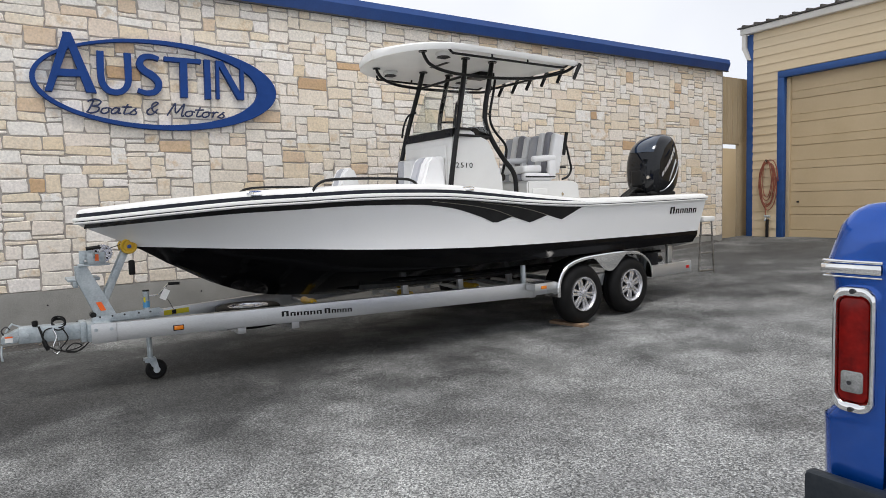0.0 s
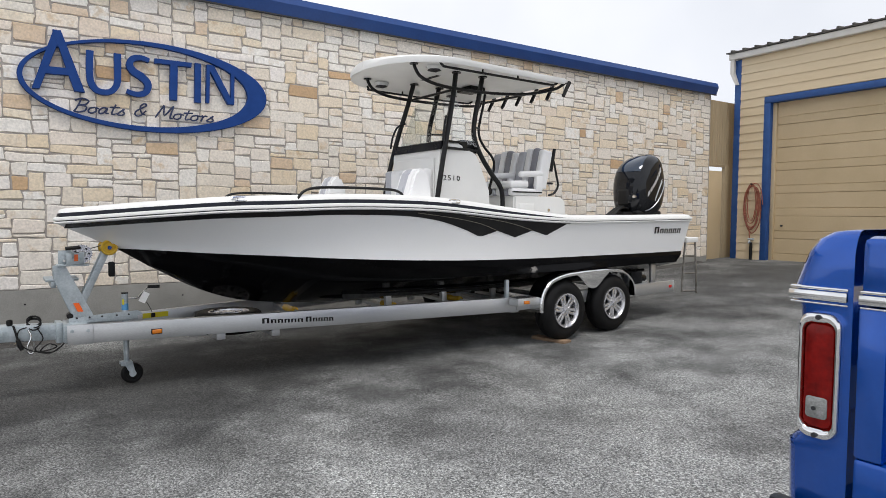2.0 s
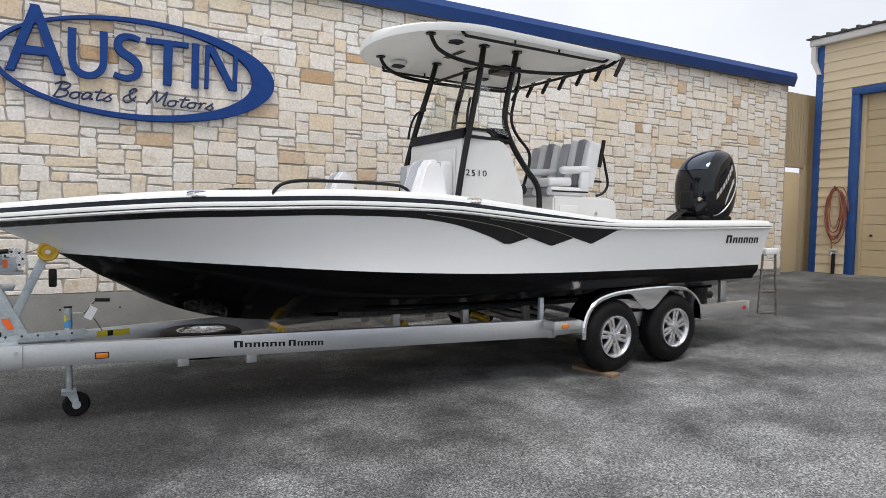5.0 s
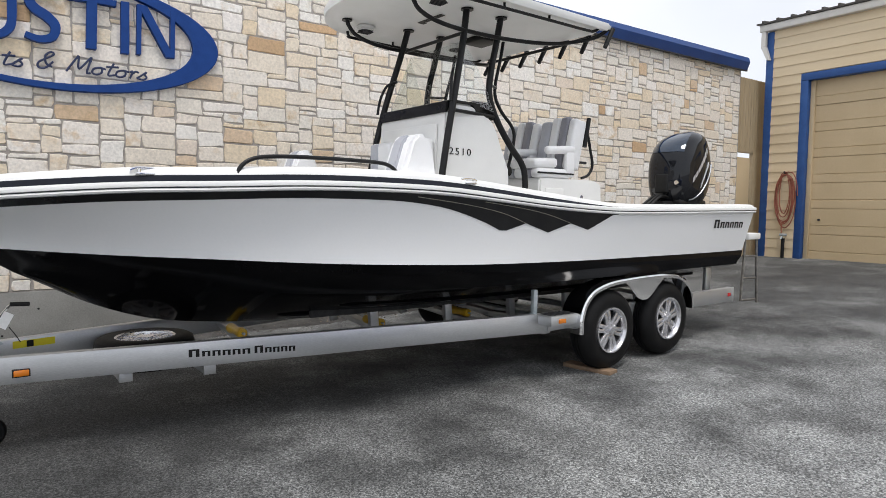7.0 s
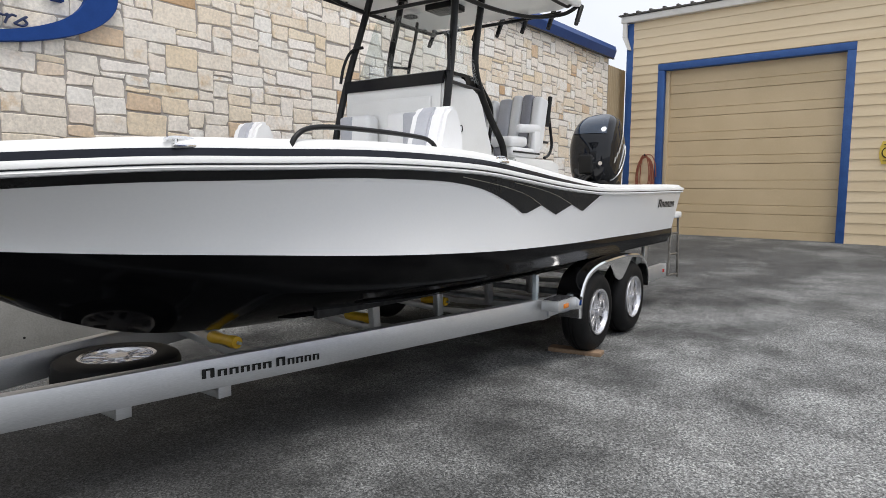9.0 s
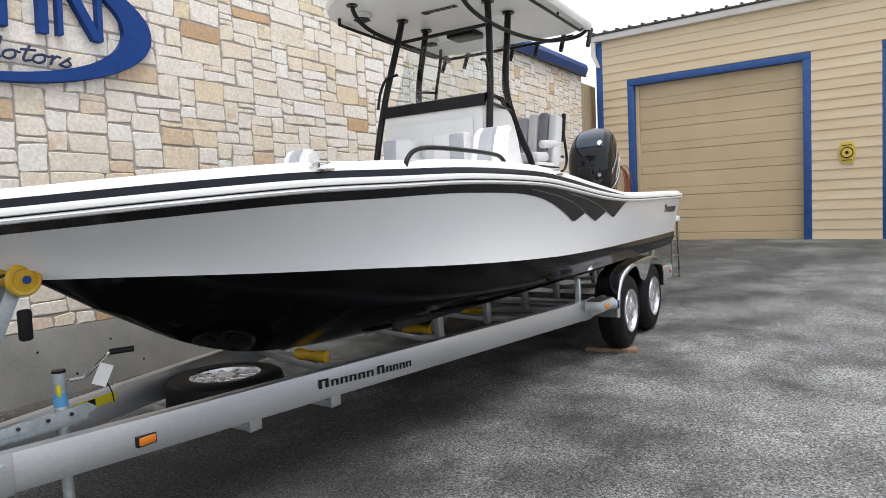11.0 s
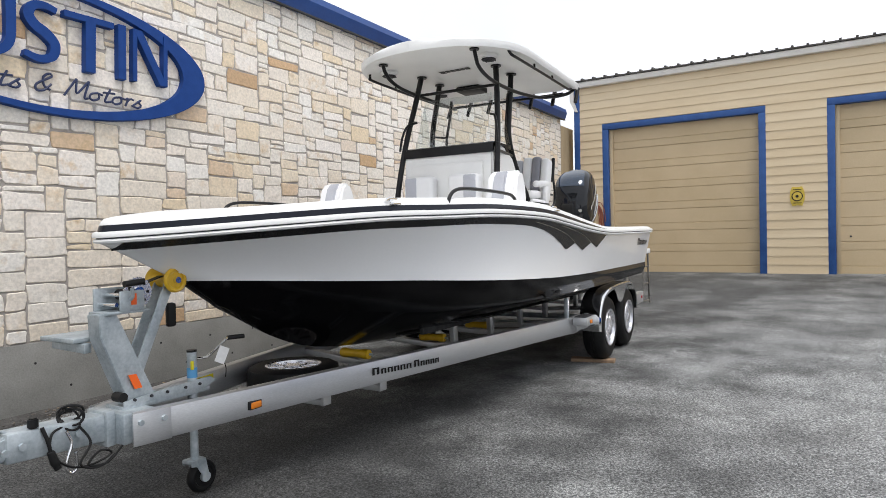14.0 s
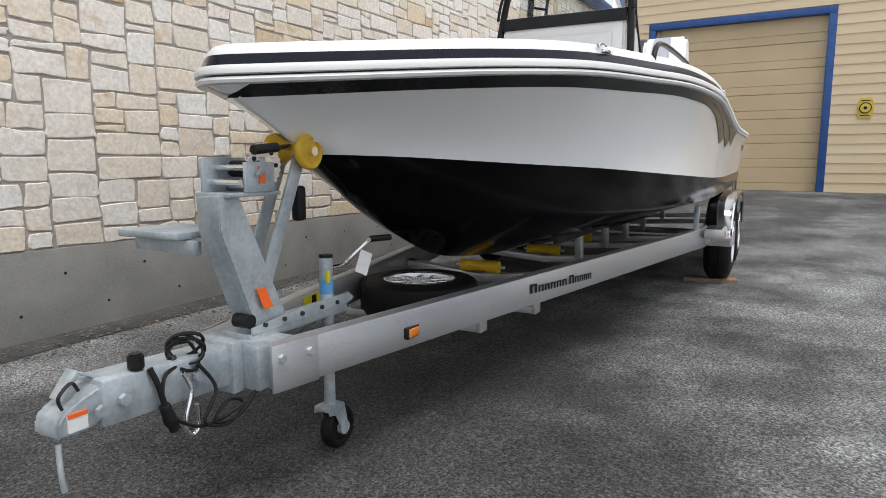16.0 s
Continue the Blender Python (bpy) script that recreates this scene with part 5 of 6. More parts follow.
tpart("winch_shelf", box(0.28, 0.53, YC - 0.08, YC + 0.08, 1.065, 1.08, 0.003), M_GALV, wp)
tpart("reflector", prism([(0.43, 0.655), (0.475, 0.655), (0.44, 0.735), (0.395, 0.735)], YC - 0.074, YC - 0.0695, "xz"), M_ORANGE, wp, "orange reflector", smooth=False)
tpart("step_plate", box(0.20, 0.46, YC + 0.09, YC + 0.40, 0.92, 0.945, 0.005), M_GALV, wp, "galvanised step")
tpart("step_arm", bar((0.26, YC + 0.06, 0.89), (0.26, YC + 0.36, 0.90), 0.04, 0.05), M_GALV, wp)
tpart("strobe_plug", cyl((0.37, YC - 0.03, 0.62), 0.026, 0.07, "y", 14), M_BLACK, wp)
# bow roller
br = tpart("bow_roller", lathe([(0.015, -0.088), (0.045, -0.088), (0.050, -0.096), (0.064, -0.098), (0.071, -0.090), (0.072, -0.08), (0.066, -0.068), (0.046, -0.045), (0.033, -0.015), (0.033, 0.015), (0.046, 0.045), (0.066, 0.068), (0.072, 0.08), (0.071, 0.090), (0.064, 0.098), (0.05, 0.096), (0.045, 0.088), (0.015, 0.088)], (0.69, YC, 1.225), "y", 28), M_YELLOW, wp, "yellow polyurethane bow roller")
tpart("roller_pin", cyl((0.69, YC, 1.225), 0.018, 0.225, "y", 12), M_CHROME, br)
# winch
wi = tpart("winch", box(0.35, 0.49, YC - 0.09, YC - 0.075, 1.08, 1.185, 0.004), M_GALV, wp, "galvanised hand winch")
tpart("winch_plate", box(0.30, 0.50, YC + 0.06, YC + 0.075, 1.08, 1.20, 0.004), M_GALV, wi)
gear = []
for k in range(96):
    a = 2 * math.pi * k / 96
    rad = 0.084 if k % 4 < 2 else 0.078
    gear.append((0.475 + rad * math.cos(a), 1.172 + rad * math.sin(a)))
tpart("gear", prism(gear, YC - 0.058, YC - 0.048, "xz"), M_WHEEL, wi, "toothed steel gear", smooth=False)
tpart("gear_hub", cyl((0.475, YC - 0.063, 1.172), 0.03, 0.012, "y", 20), M_CHROME, wi)
for k in range(7):
    a = radians(360 / 7 * k)
    tpart("gear_hole", cyl((0.475 + 0.056 * math.cos(a), YC - 0.060, 1.172 + 0.056 * math.sin(a)), 0.008, 0.004, "y", 10), M_BLACK, wi)
tpart("drum", cyl((0.44, YC, 1.16), 0.03, 0.13, "y", 20), M_BLACK, wi)
for x, z in ((0.365, 1.165), (0.40, 1.10), (0.335, 1.115)):
    tpart("tie_rod", cyl((x, YC - 0.005, z), 0.011, 0.15, "y", 12), M_CHROME, wi)
tpart("strap", bar((0.47, YC, 1.19), (0.66, YC, 1.25), 0.05, 0.004, 0.001), M_BLACK, wi)
tpart("crank", tube([(0.40, YC - 0.10, 1.14), (0.40, YC - 0.12, 1.16), (0.39, YC - 0.13, 1.20)], 0.010), M_GALV, wi)
tpart("crank_grip", tube([(0.34, YC - 0.14, 1.225), (0.45, YC - 0.14, 1.235)], 0.017, curve=False), M_BLACK, wi)
tpart("sticker", box(0.41, 0.44, YC - 0.094, YC - 0.089, 1.11, 1.17, 0, m=None), M_ORANGE, wi)
tpart("strap_end", box(0.69, 0.745, YC - 0.02, YC + 0.02, 0.95, 1.09, 0.014), M_BLACK, wp, "hanging black strap hook")
# jack
JX, JY, JW = 0.815, YC - 0.05, YC - 0.05
jk = tpart("jack", cyl((JX, JY, 0.655), 0.028, 0.29, "z", 20, bevel=0.003), M_GALV, label="galvanised tongue jack")
tpart("jack_cap", cyl((JX, JY, 0.797), 0.029, 0.012, "z", 20), M_BLACK, jk)
tpart("jack_label", cyl((JX, JY, 0.67), 0.0295, 0.06, "z", 20), M_TAGB, jk, "blue sticker")
tpart("jack_label", box(JX - 0.026, JX - 0.010, JY - 0.031, JY - 0.018, 0.69, 0.74, 0.002), M_LABELY, jk, "yellow sticker")
tpart("jack_leg", tube([(JX, JY, 0.56), (JX + 0.005, JW, 0.14)], 0.024, curve=False, sides=16), M_GALV, jk)
tpart("jack_fork", prism([(JX - 0.05, 0.150), (JX + 0.05, 0.150), (JX + 0.075, 0.035), (JX + 0.035, 0.035), (JX - 0.01, 0.115), (JX - 0.05, 0.125)], JW - 0.042, JW - 0.036, "xz"), M_GALV, jk, smooth=False)
tpart("jack_fork", prism([(JX - 0.05, 0.150), (JX + 0.05, 0.150), (JX + 0.075, 0.035), (JX + 0.035, 0.035), (JX - 0.01, 0.115), (JX - 0.05, 0.125)], JW + 0.036, JW + 0.042, "xz"), M_GALV, jk, smooth=False)
tpart("fork_top", box(JX - 0.05, JX + 0.05, JW - 0.042, JW + 0.042, 0.135, 0.157, 0.003), M_GALV, jk)
jw = tpart("jack_wheel", lathe([(0.03, -0.022), (0.06, -0.022), (0.066, -0.03), (0.080, -0.03), (0.092, -0.02), (0.097, 0), (0.092, 0.02), (0.08, 0.03), (0.066, 0.03), (0.06, 0.022), (0.03, 0.022)], (JX + 0.05, JW, 0.040), "y", 28), M_RUBBER, jk, "black jack wheel")
tpart("wheel_hub", cyl((JX + 0.05, JW, 0.040), 0.03, 0.09, "y", 14), M_GALV, jw)
tpart("jack_crank", tube([(JX + 0.03, JY, 0.745), (JX + 0.10, JY - 0.01, 0.745), (JX + 0.12, JY - 0.02, 0.76), (JX + 0.17, JY - 0.09, 0.84), (JX + 0.185, JY - 0.10, 0.855)], 0.008, curve=False, sides=8), M_CHROME, jk)
tpart("crank_grip", tube([(JX + 0.18, JY - 0.10, 0.855), (JX + 0.275, JY - 0.14, 0.855)], 0.014, curve=False), M_BLACK, jk)
tag_bm = box(-0.03, 0.03, -0.001, 0.001, -0.05, 0.05)
bmesh.ops.transform(tag_bm, matrix=Matrix.Translation((JX + 0.15, JY - 0.085, 0.755)) @ Matrix.Rotation(radians(28), 4, "Y") @ Matrix.Rotation(radians(-25), 4, "Z"), verts=tag_bm.verts)
tpart("paper_tag", tag_bm, M_TAGW, jk, "white paper tag", smooth=False)
tpart("tag_string", tube([(JX + 0.17, JY - 0.08, 0.71), (JX + 0.2, JY - 0.06, 0.66), (JX + 0.23, JY - 0.02, 0.6)], 0.003, sides=5), M_BLACK, jk)
FB = lambda x, d: YC + 0.155 + (x - 0.36) * 0.2138 - BW / 2 - d
tpart("warning_label", bar((1.02, FB(1.02, 0.006), 0.52), (1.27, FB(1.27, 0.006), 0.52), 0.004, 0.05, 0.0005), M_LABELY, label="yellow warning sticker", smooth=False)
bm = bar((1.10, FB(1.10, 0.010), 0.52), (1.14, FB(1.14, 0.010), 0.52), 0.004, 0.044, 0.0005)
tpart("label_sign", bm, M_BLACK, smooth=False)
# cables and hooks on the tongue
bm = bmesh.new()
rng = random.Random(3)
for k in range(4):
    a0 = rng.uniform(0, 6)
    tube([(0.10 + 0.05 * math.cos(a0 + t * 0.7), YC - 0.05 + 0.03 * math.sin(t), 0.57 + 0.045 * math.sin(a0 + t * 0.7) + 0.01 * k) for t in range(10)], 0.006, bm, 6)
tube([(0.05, YC - 0.06, 0.55), (-0.01, YC - 0.08, 0.53), (-0.02, YC - 0.095, 0.44), (0.06, YC - 0.11, 0.36), (0.16, YC - 0.11, 0.34), (0.26, YC - 0.12, 0.37), (0.20, YC - 0.12, 0.40), (0.14, YC - 0.12, 0.345), (0.24, YC - 0.12, 0.33), (0.32, YC - 0.13, 0.40)], 0.006, bm, 6)
tube([(0.12, YC - 0.08, 0.54), (0.16, YC - 0.11, 0.45), (0.10, YC - 0.12, 0.36), (0.2, YC - 0.12, 0.32), (0.28, YC - 0.12, 0.36)], 0.006, bm, 6)
tpart("wiring", bm, M_BLACK, tong, "tangle of black cable")
plug_bm = tube([(-0.05, YC - 0.072, 0.575), (-0.035, YC - 0.085, 0.52), (-0.02, YC - 0.09, 0.45)], 0.009)
tube([(-0.022, YC - 0.09, 0.455), (-0.005, YC - 0.092, 0.40), (0.008, YC - 0.094, 0.365)], [0.015, 0.018, 0.018, 0.019, 0.019, 0.021, 0.021, 0.021, 0.017], plug_bm)
tpart("plug", plug_bm, M_BLACK, tong, "black trailer plug on its cable")
tpart("plug_cap", cyl((-0.075, YC - 0.045, 0.60), 0.024, 0.05, "z", 14, bevel=0.006), M_BLACK, tong)
bm = tube([(0.055, YC - 0.085, 0.53), (0.075, YC - 0.095, 0.47), (0.05, YC - 0.10, 0.40), (0.045, YC - 0.10, 0.35), (0.07, YC - 0.10, 0.325), (0.095, YC - 0.10, 0.35), (0.09, YC - 0.10, 0.42)], 0.008)
tpart("safety_hook", bm, M_CHROME, tong, "steel safety hook")
tpart("chain", tube([(-0.32, YC - 0.05, 0.44), (-0.325, YC - 0.06, 0.37), (-0.32, YC - 0.06, 0.31)], 0.008), M_GALV, cp)
# spare wheel lying in the frame
sp = (1.81, 6.99, 0.445)
R = 0.335
spare = thing("spare_wheel", "spare tyre on an alloy rim lying flat in the trailer frame", "tyre", at=sp)
prof = [(0.19, -0.09), (0.26, -0.11), (0.31, -0.10), (R, -0.05), (R, 0.05), (0.325, 0.085), (0.30, 0.10), (0.25, 0.108), (0.205, 0.10), (0.195, 0.085)]
part("tyre", open_ends(lathe(prof, (0, 0, 0), "z", 44)), M_RUBBER, spare)
bm = lathe([(0.200, 0.088), (0.205, 0.098), (0.198, 0.102), (0.185, 0.095), (0.175, 0.05), (0.17, 0.03)], (0, 0, 0), "z", 40)
bmesh.ops.delete(bm, geom=[f for f in bm.faces if len(f.verts) > 8], context="FACES_ONLY")
part("rim", bm, M_WHEEL, spare)
part("rim_back", cyl((0, 0, 0.02), 0.175, 0.01, "z", 30), M_STEEL_DARK, spare)
for k in range(6):
    bm = box(0.03, 0.185, -0.055, -0.02, 0.055, 0.085, 0.006)
    box(0.03, 0.185, 0.02, 0.055, 0.055, 0.085, 0.006, bm)
    bmesh.ops.transform(bm, matrix=Matrix.Rotation(radians(60 * k + 17), 4, "Z"), verts=bm.verts)
    part("spoke", bm, M_WHEEL, spare)
part("hub", cyl((0, 0, 0.07), 0.06, 0.05, "z", 20, bevel=0.006), M_WHEEL, spare)
part("carrier", box(-0.4, 0.4, -0.03, 0.03, -0.135, -0.095, 0.004), M_ALU, spare)

# plank under the tyre
pl = part("plank", box(-0.07, 0.07, -0.24, 0.24, 0, 0.038, 0.004), M_WOOD)
pl.matrix_basis = Matrix.Translation((5.35, 5.92, ground_z(5.3) - 0.004)) @ Matrix.Rotation(radians(12), 4, "Z")
tagged(pl, "short weathered plank under the trailer tyre", "plank")

M_LADDER = worn("tarnished_steel", (0.16, 0.15, 0.135), (0.34, 0.32, 0.29), 14, 0.35, metal=0.7, bump=0.05)
# boarding ladder folded down behind the transom
lad = bpart("boarding_ladder", tube([(7.985, YC - 1.19, 0.45), (8.04, YC - 1.19, 1.20)], 0.014, curve=False, sides=8), M_LADDER, boat, "dark steel boarding ladder with a white top step")
bpart("ladder_rail", tube([(8.335, YC - 1.21, 0.41), (8.28, YC - 1.20, 1.20)], 0.014, curve=False, sides=8), M_LADDER, lad)
for z in (0.46, 0.72, 0.98):
    bpart("rung", tube([(8.00, YC - 1.19, z), (8.31 - (z - 0.4) * 0.05, YC - 1.205, z - 0.01)], 0.013, curve=False, sides=8), M_LADDER, lad)
bpart("ladder_step", box(8.02, 8.31, YC - 1.24, YC - 1.04, 1.17, 1.245, 0.015), M_GELDECK, lad, "white moulded step")

# ---- sign on the wall ----
SX, SZ = 1.527, 3.222
sign = thing("wall_sign", "blue oval sign with raised capitals and script on the stone wall", "sign", at=(SX, WALL_Y - 0.06, SZ))


def crescent(n=96):
    """Oval ring that is thin at one end and swells at the other."""
    bm = bmesh.new()
    outer, inner = [], []
    for k in range(n):
        a = 2 * math.pi * k / n
        c, s = math.cos(a), math.sin(a)
        outer.append((1.515 * c, 0.59 * s))
        inner.append((-0.107 + 1.35 * c, 0.008 + 0.53 * s))
    rows = []
    for y in (0.05, -0.012, -0.02):
        o = outer if y > -0.015 else [(x * 0.996, z * 0.99) for x, z in outer]
        rows.append(([bm.verts.new((x, y, z)) for x, z in o], [bm.verts.new((x, y, z)) for x, z in inner]))
    for k in range(n):
        j = (k + 1) % n
        for (o1, i1), (o2, i2) in zip(rows, rows[1:]):
            bm.faces.new((o1[k], o1[j], o2[j], o2[k]))
            bm.faces.new((i1[k], i1[j], i2[j], i2[k]))
        for o, i in (rows[-1], rows[0]):
            bm.faces.new((o[k], o[j], i[j], i[k]))
    return bm


part("oval_ring", crescent(), M_SIGN, sign, "dark blue oval ring")


def plate(outline, out):
    """One flat piece of a capital letter, standing off the wall."""
    return prism([(x - SX, z - SZ) for x, z in outline], -out, 0.05, "xz", 0.002)


def arc_letter(spine):
    """A letter of one stroke: a spine of (x, z, thickness) widened to both sides."""
    mid = smooth_path([(x, 0, z) for x, z, _ in spine], 6)
    wide = smooth_path([(w, 0, 0) for _, _, w in spine], 6)
    one, two = [], []
    for i, p in enumerate(mid):
        d = (mid[min(i + 1, len(mid) - 1)] - mid[max(i - 1, 0)]).normalized()
        n = Vector((-d.z, 0, d.x)) * wide[i].x / 2
        one.append((p.x + n.x, p.z + n.z))
        two.append((p.x - n.x, p.z - n.z))
    return one, two


def arc_plate(spine, out):
    one, two = arc_letter(spine)
    bm = bmesh.new()
    rows = [[bm.verts.new((x - SX, y, z - SZ)) for (x, z), y in zip((a, b, b, a), (-out, -out, 0.05, 0.05))] for a, b in zip(one, two)]
    for p, q in zip(rows, rows[1:]):
        for k in range(4):
            bm.faces.new((p[k], p[(k + 1) % 4], q[(k + 1) % 4], q[k]))
    bm.faces.new(rows[0])
    bm.faces.new(rows[-1])
    return bm


def capital(pieces):
    bm = bmesh.new()
    for k, piece in enumerate(pieces):
        out = 0.026 + 0.0015 * k
        join(bm, arc_plate(piece, out) if len(piece[0]) == 3 else plate(piece, out))
    part("letter", bm, M_SIGN, sign, smooth=False)


capital([[(0.16, 3.06), (0.24, 3.06), (0.475, 3.72), (0.40, 3.79)], [(0.39, 3.795), (0.48, 3.795), (0.725, 3.07), (0.61, 3.07)], [(0.255, 3.25), (0.56, 3.26), (0.535, 3.345), (0.28, 3.34)]])
capital([[(0.79, 3.60, 0.082), (0.782, 3.40, 0.08), (0.79, 3.22, 0.078), (0.85, 3.12, 0.075), (0.94, 3.095, 0.07), (1.03, 3.125, 0.07), (1.09, 3.22, 0.075), (1.10, 3.40, 0.08), (1.10, 3.605, 0.082)]])
capital([[(1.475, 3.565, 0.055), (1.38, 3.59, 0.062), (1.28, 3.565, 0.075), (1.24, 3.48, 0.085), (1.29, 3.40, 0.092), (1.38, 3.345, 0.095), (1.455, 3.26, 0.088), (1.43, 3.15, 0.075), (1.32, 3.11, 0.066), (1.20, 3.14, 0.055)]])
capital([[(1.54, 3.545), (2.005, 3.55), (2.01, 3.61), (1.54, 3.605)], [(1.72, 3.08), (1.815, 3.08), (1.83, 3.56), (1.735, 3.56)]])
capital([[(2.04, 3.08), (2.12, 3.08), (2.13, 3.615), (2.05, 3.615)]])
capital([[(2.19, 3.09), (2.235, 3.09), (2.25, 3.615), (2.205, 3.615)], [(2.205, 3.612), (2.30, 3.612), (2.575, 3.098), (2.485, 3.098)], [(2.525, 3.10), (2.572, 3.10), (2.585, 3.615), (2.538, 3.615)]])

# the script below it: Boats & Motors, in thin slanting strokes
STROKES = {
    "B": (1.25, [[(0.3, 2.0), (0.2, 1.0), (0.0, 0.0)], [(-0.25, 1.7), (0.35, 2.1), (1.05, 1.8), (0.85, 1.2), (0.3, 1.05), (1.0, 0.9), (1.0, 0.3), (0.4, 0.0), (-0.1, 0.15)]]),
    "o": (1.0, [[(0.6, 0.9), (0.15, 0.7), (0.1, 0.2), (0.45, 0.0), (0.8, 0.3), (0.72, 0.8), (0.6, 0.9), (1.05, 0.75)]]),
    "a": (1.05, [[(0.8, 0.85), (0.4, 0.95), (0.1, 0.5), (0.2, 0.05), (0.6, 0.2), (0.85, 0.9), (0.8, 0.2), (1.1, 0.15)]]),
    "t": (0.85, [[(0.5, 1.6), (0.35, 0.6), (0.4, 0.05), (0.85, 0.2)], [(0.0, 1.1), (0.45, 1.15), (0.95, 1.2)]]),
    "s": (0.9, [[(0.0, 0.1), (0.6, 1.0), (0.5, 0.7), (0.75, 0.35), (0.55, 0.02), (0.1, 0.1)]]),
    "&": (1.3, [[(1.25, 0.25), (0.75, 0.6), (0.5, 1.5), (0.8, 2.0), (1.05, 1.7), (0.2, 0.7), (0.3, 0.05), (0.8, 0.1), (1.2, 0.9)]]),
    "M": (1.65, [[(-0.15, 0.0), (0.3, 1.85), (0.4, 1.85), (0.7, 0.45), (1.25, 1.85), (1.35, 1.8), (1.35, 0.15), (1.65, 0.1)]]),
    "r": (0.8, [[(0.1, 0.75), (0.3, 0.9), (0.25, 0.0)], [(0.28, 0.5), (0.5, 0.92), (0.8, 0.85)]]),
}
for word, x0, x1, z0 in (("Boats", 0.60, 1.18, 2.822), ("&", 1.27, 1.42, 2.835), ("Motors", 1.56, 2.30, 2.832)):
    unit = (x1 - x0) / sum(STROKES[c][0] for c in word)
    x = x0
    for c in word:
        bm = bmesh.new()
        for line in STROKES[c][1]:
            tube([(x + (a + 0.22 * b) * unit - SX, 0.016, z0 + b * 0.083 - SZ) for a, b in line], 0.0105, bm, 6, step=5)
        part("script_letter", bm, M_SIGN_DARK, sign, "thin dark blue script letter")
        x += STROKES[c][0] * unit

# badge, hose and tap on the garage
badge = thing("wall_badge", "round gold and black emblem plate on the siding", "emblem", at=(GAR_X - 0.04, 4.355, 2.28))
part("plate", prism([(-0.14, 0.10), (-0.10, 0.22), (0.0, 0.20), (0.10, 0.22), (0.14, 0.10), (0.15, 0), (0.14, -0.10), (0.10, -0.22), (0, -0.20), (-0.10, -0.22), (-0.14, -0.10), (-0.15, 0)], 0, 0.03, "yz", 0.004), M_GOLD, badge, smooth=False)
part("ring", lathe([(0.07, 0.0), (0.07, -0.012), (0.112, -0.012), (0.112, 0.0)], (-0.004, 0, 0), "x", 28), M_BLACK, badge)
part("disc", cyl((-0.018, 0, 0), 0.092, 0.012, "x", 24), M_GOLD, badge)
part("centre", cyl((-0.026, 0, 0), 0.035, 0.012, "x", 6), M_BLACK, badge)
part("bar", box(-0.012, 0.0, -0.085, 0.085, 0.145, 0.158), M_BLACK, badge)
part("bar", box(-0.012, 0.0, -0.085, 0.085, -0.158, -0.145), M_BLACK, badge)

hose = thing("garden_hose", "terracotta hose coiled on a hook on the garage wall", "hose", at=(GAR_X - 0.06, 9.02, 1.9))
rng = random.Random(2)
for k in range(6):
    w, h = rng.uniform(0.10, 0.21), rng.uniform(0.42, 0.58)
    dy, dz = rng.uniform(-0.03, 0.03), rng.uniform(-0.04, 0.02)
    part("hose_loop", tube([(-0.02 * k / 6 - 0.01 * math.sin(t * 2.1 + k), dy + w * math.sin(t * math.pi / 6), dz + 0.45 - h + h * math.cos(t * math.pi / 6)) for t in range(13)], 0.011, None, 7), M_HOSE, hose)
part("hose_end", tube([(-0.02, 0.0, 0.46), (-0.03, -0.16, 0.44), (-0.03, -0.25, 0.25), (-0.02, -0.28, -0.05)], 0.011, None, 7), M_HOSE, hose)
part("hose_end", tube([(-0.02, 0.03, -0.65), (-0.02, 0.02, -0.85)], 0.011, None, 7, curve=False), M_HOSE, hose)
part("hook", tube([(0.05, 0, 0.44), (-0.05, 0, 0.44), (-0.06, 0, 0.48)], 0.012), M_STEEL_DARK, hose)
tap = thing("standpipe", "black standpipe with a brass tap by the garage", "tap", at=(GAR_X - 0.08, 9.0, 0.42))
part("pipe", cyl((0, 0, 0.25), 0.035, 0.55, "z", 12), M_BLACK, tap)
part("valve", cyl((0, 0, 0.60), 0.028, 0.14, "y", 12), M_GALV, tap)
part("spout", tube([(0, 0, 0.52), (-0.06, 0, 0.56), (-0.1, 0, 0.5)], 0.016), M_GALV, tap)

# ---- blue pickup ----
truck = thing("pickup_truck", "bright blue vintage pickup with chrome trim, tail end to the yard", "pickup", at=(1.643, 0.185, 0.018))
TX, TYL, TYR = 1.58, 1.135, -0.72


def kpart(name, bm, material, parent=None, label="", smooth=True):
    bmesh.ops.transform(bm, matrix=Matrix.Translation((-1.6, -0.2, 0)), verts=bm.verts)
    return part(name, bm, material, parent or truck, label, smooth)


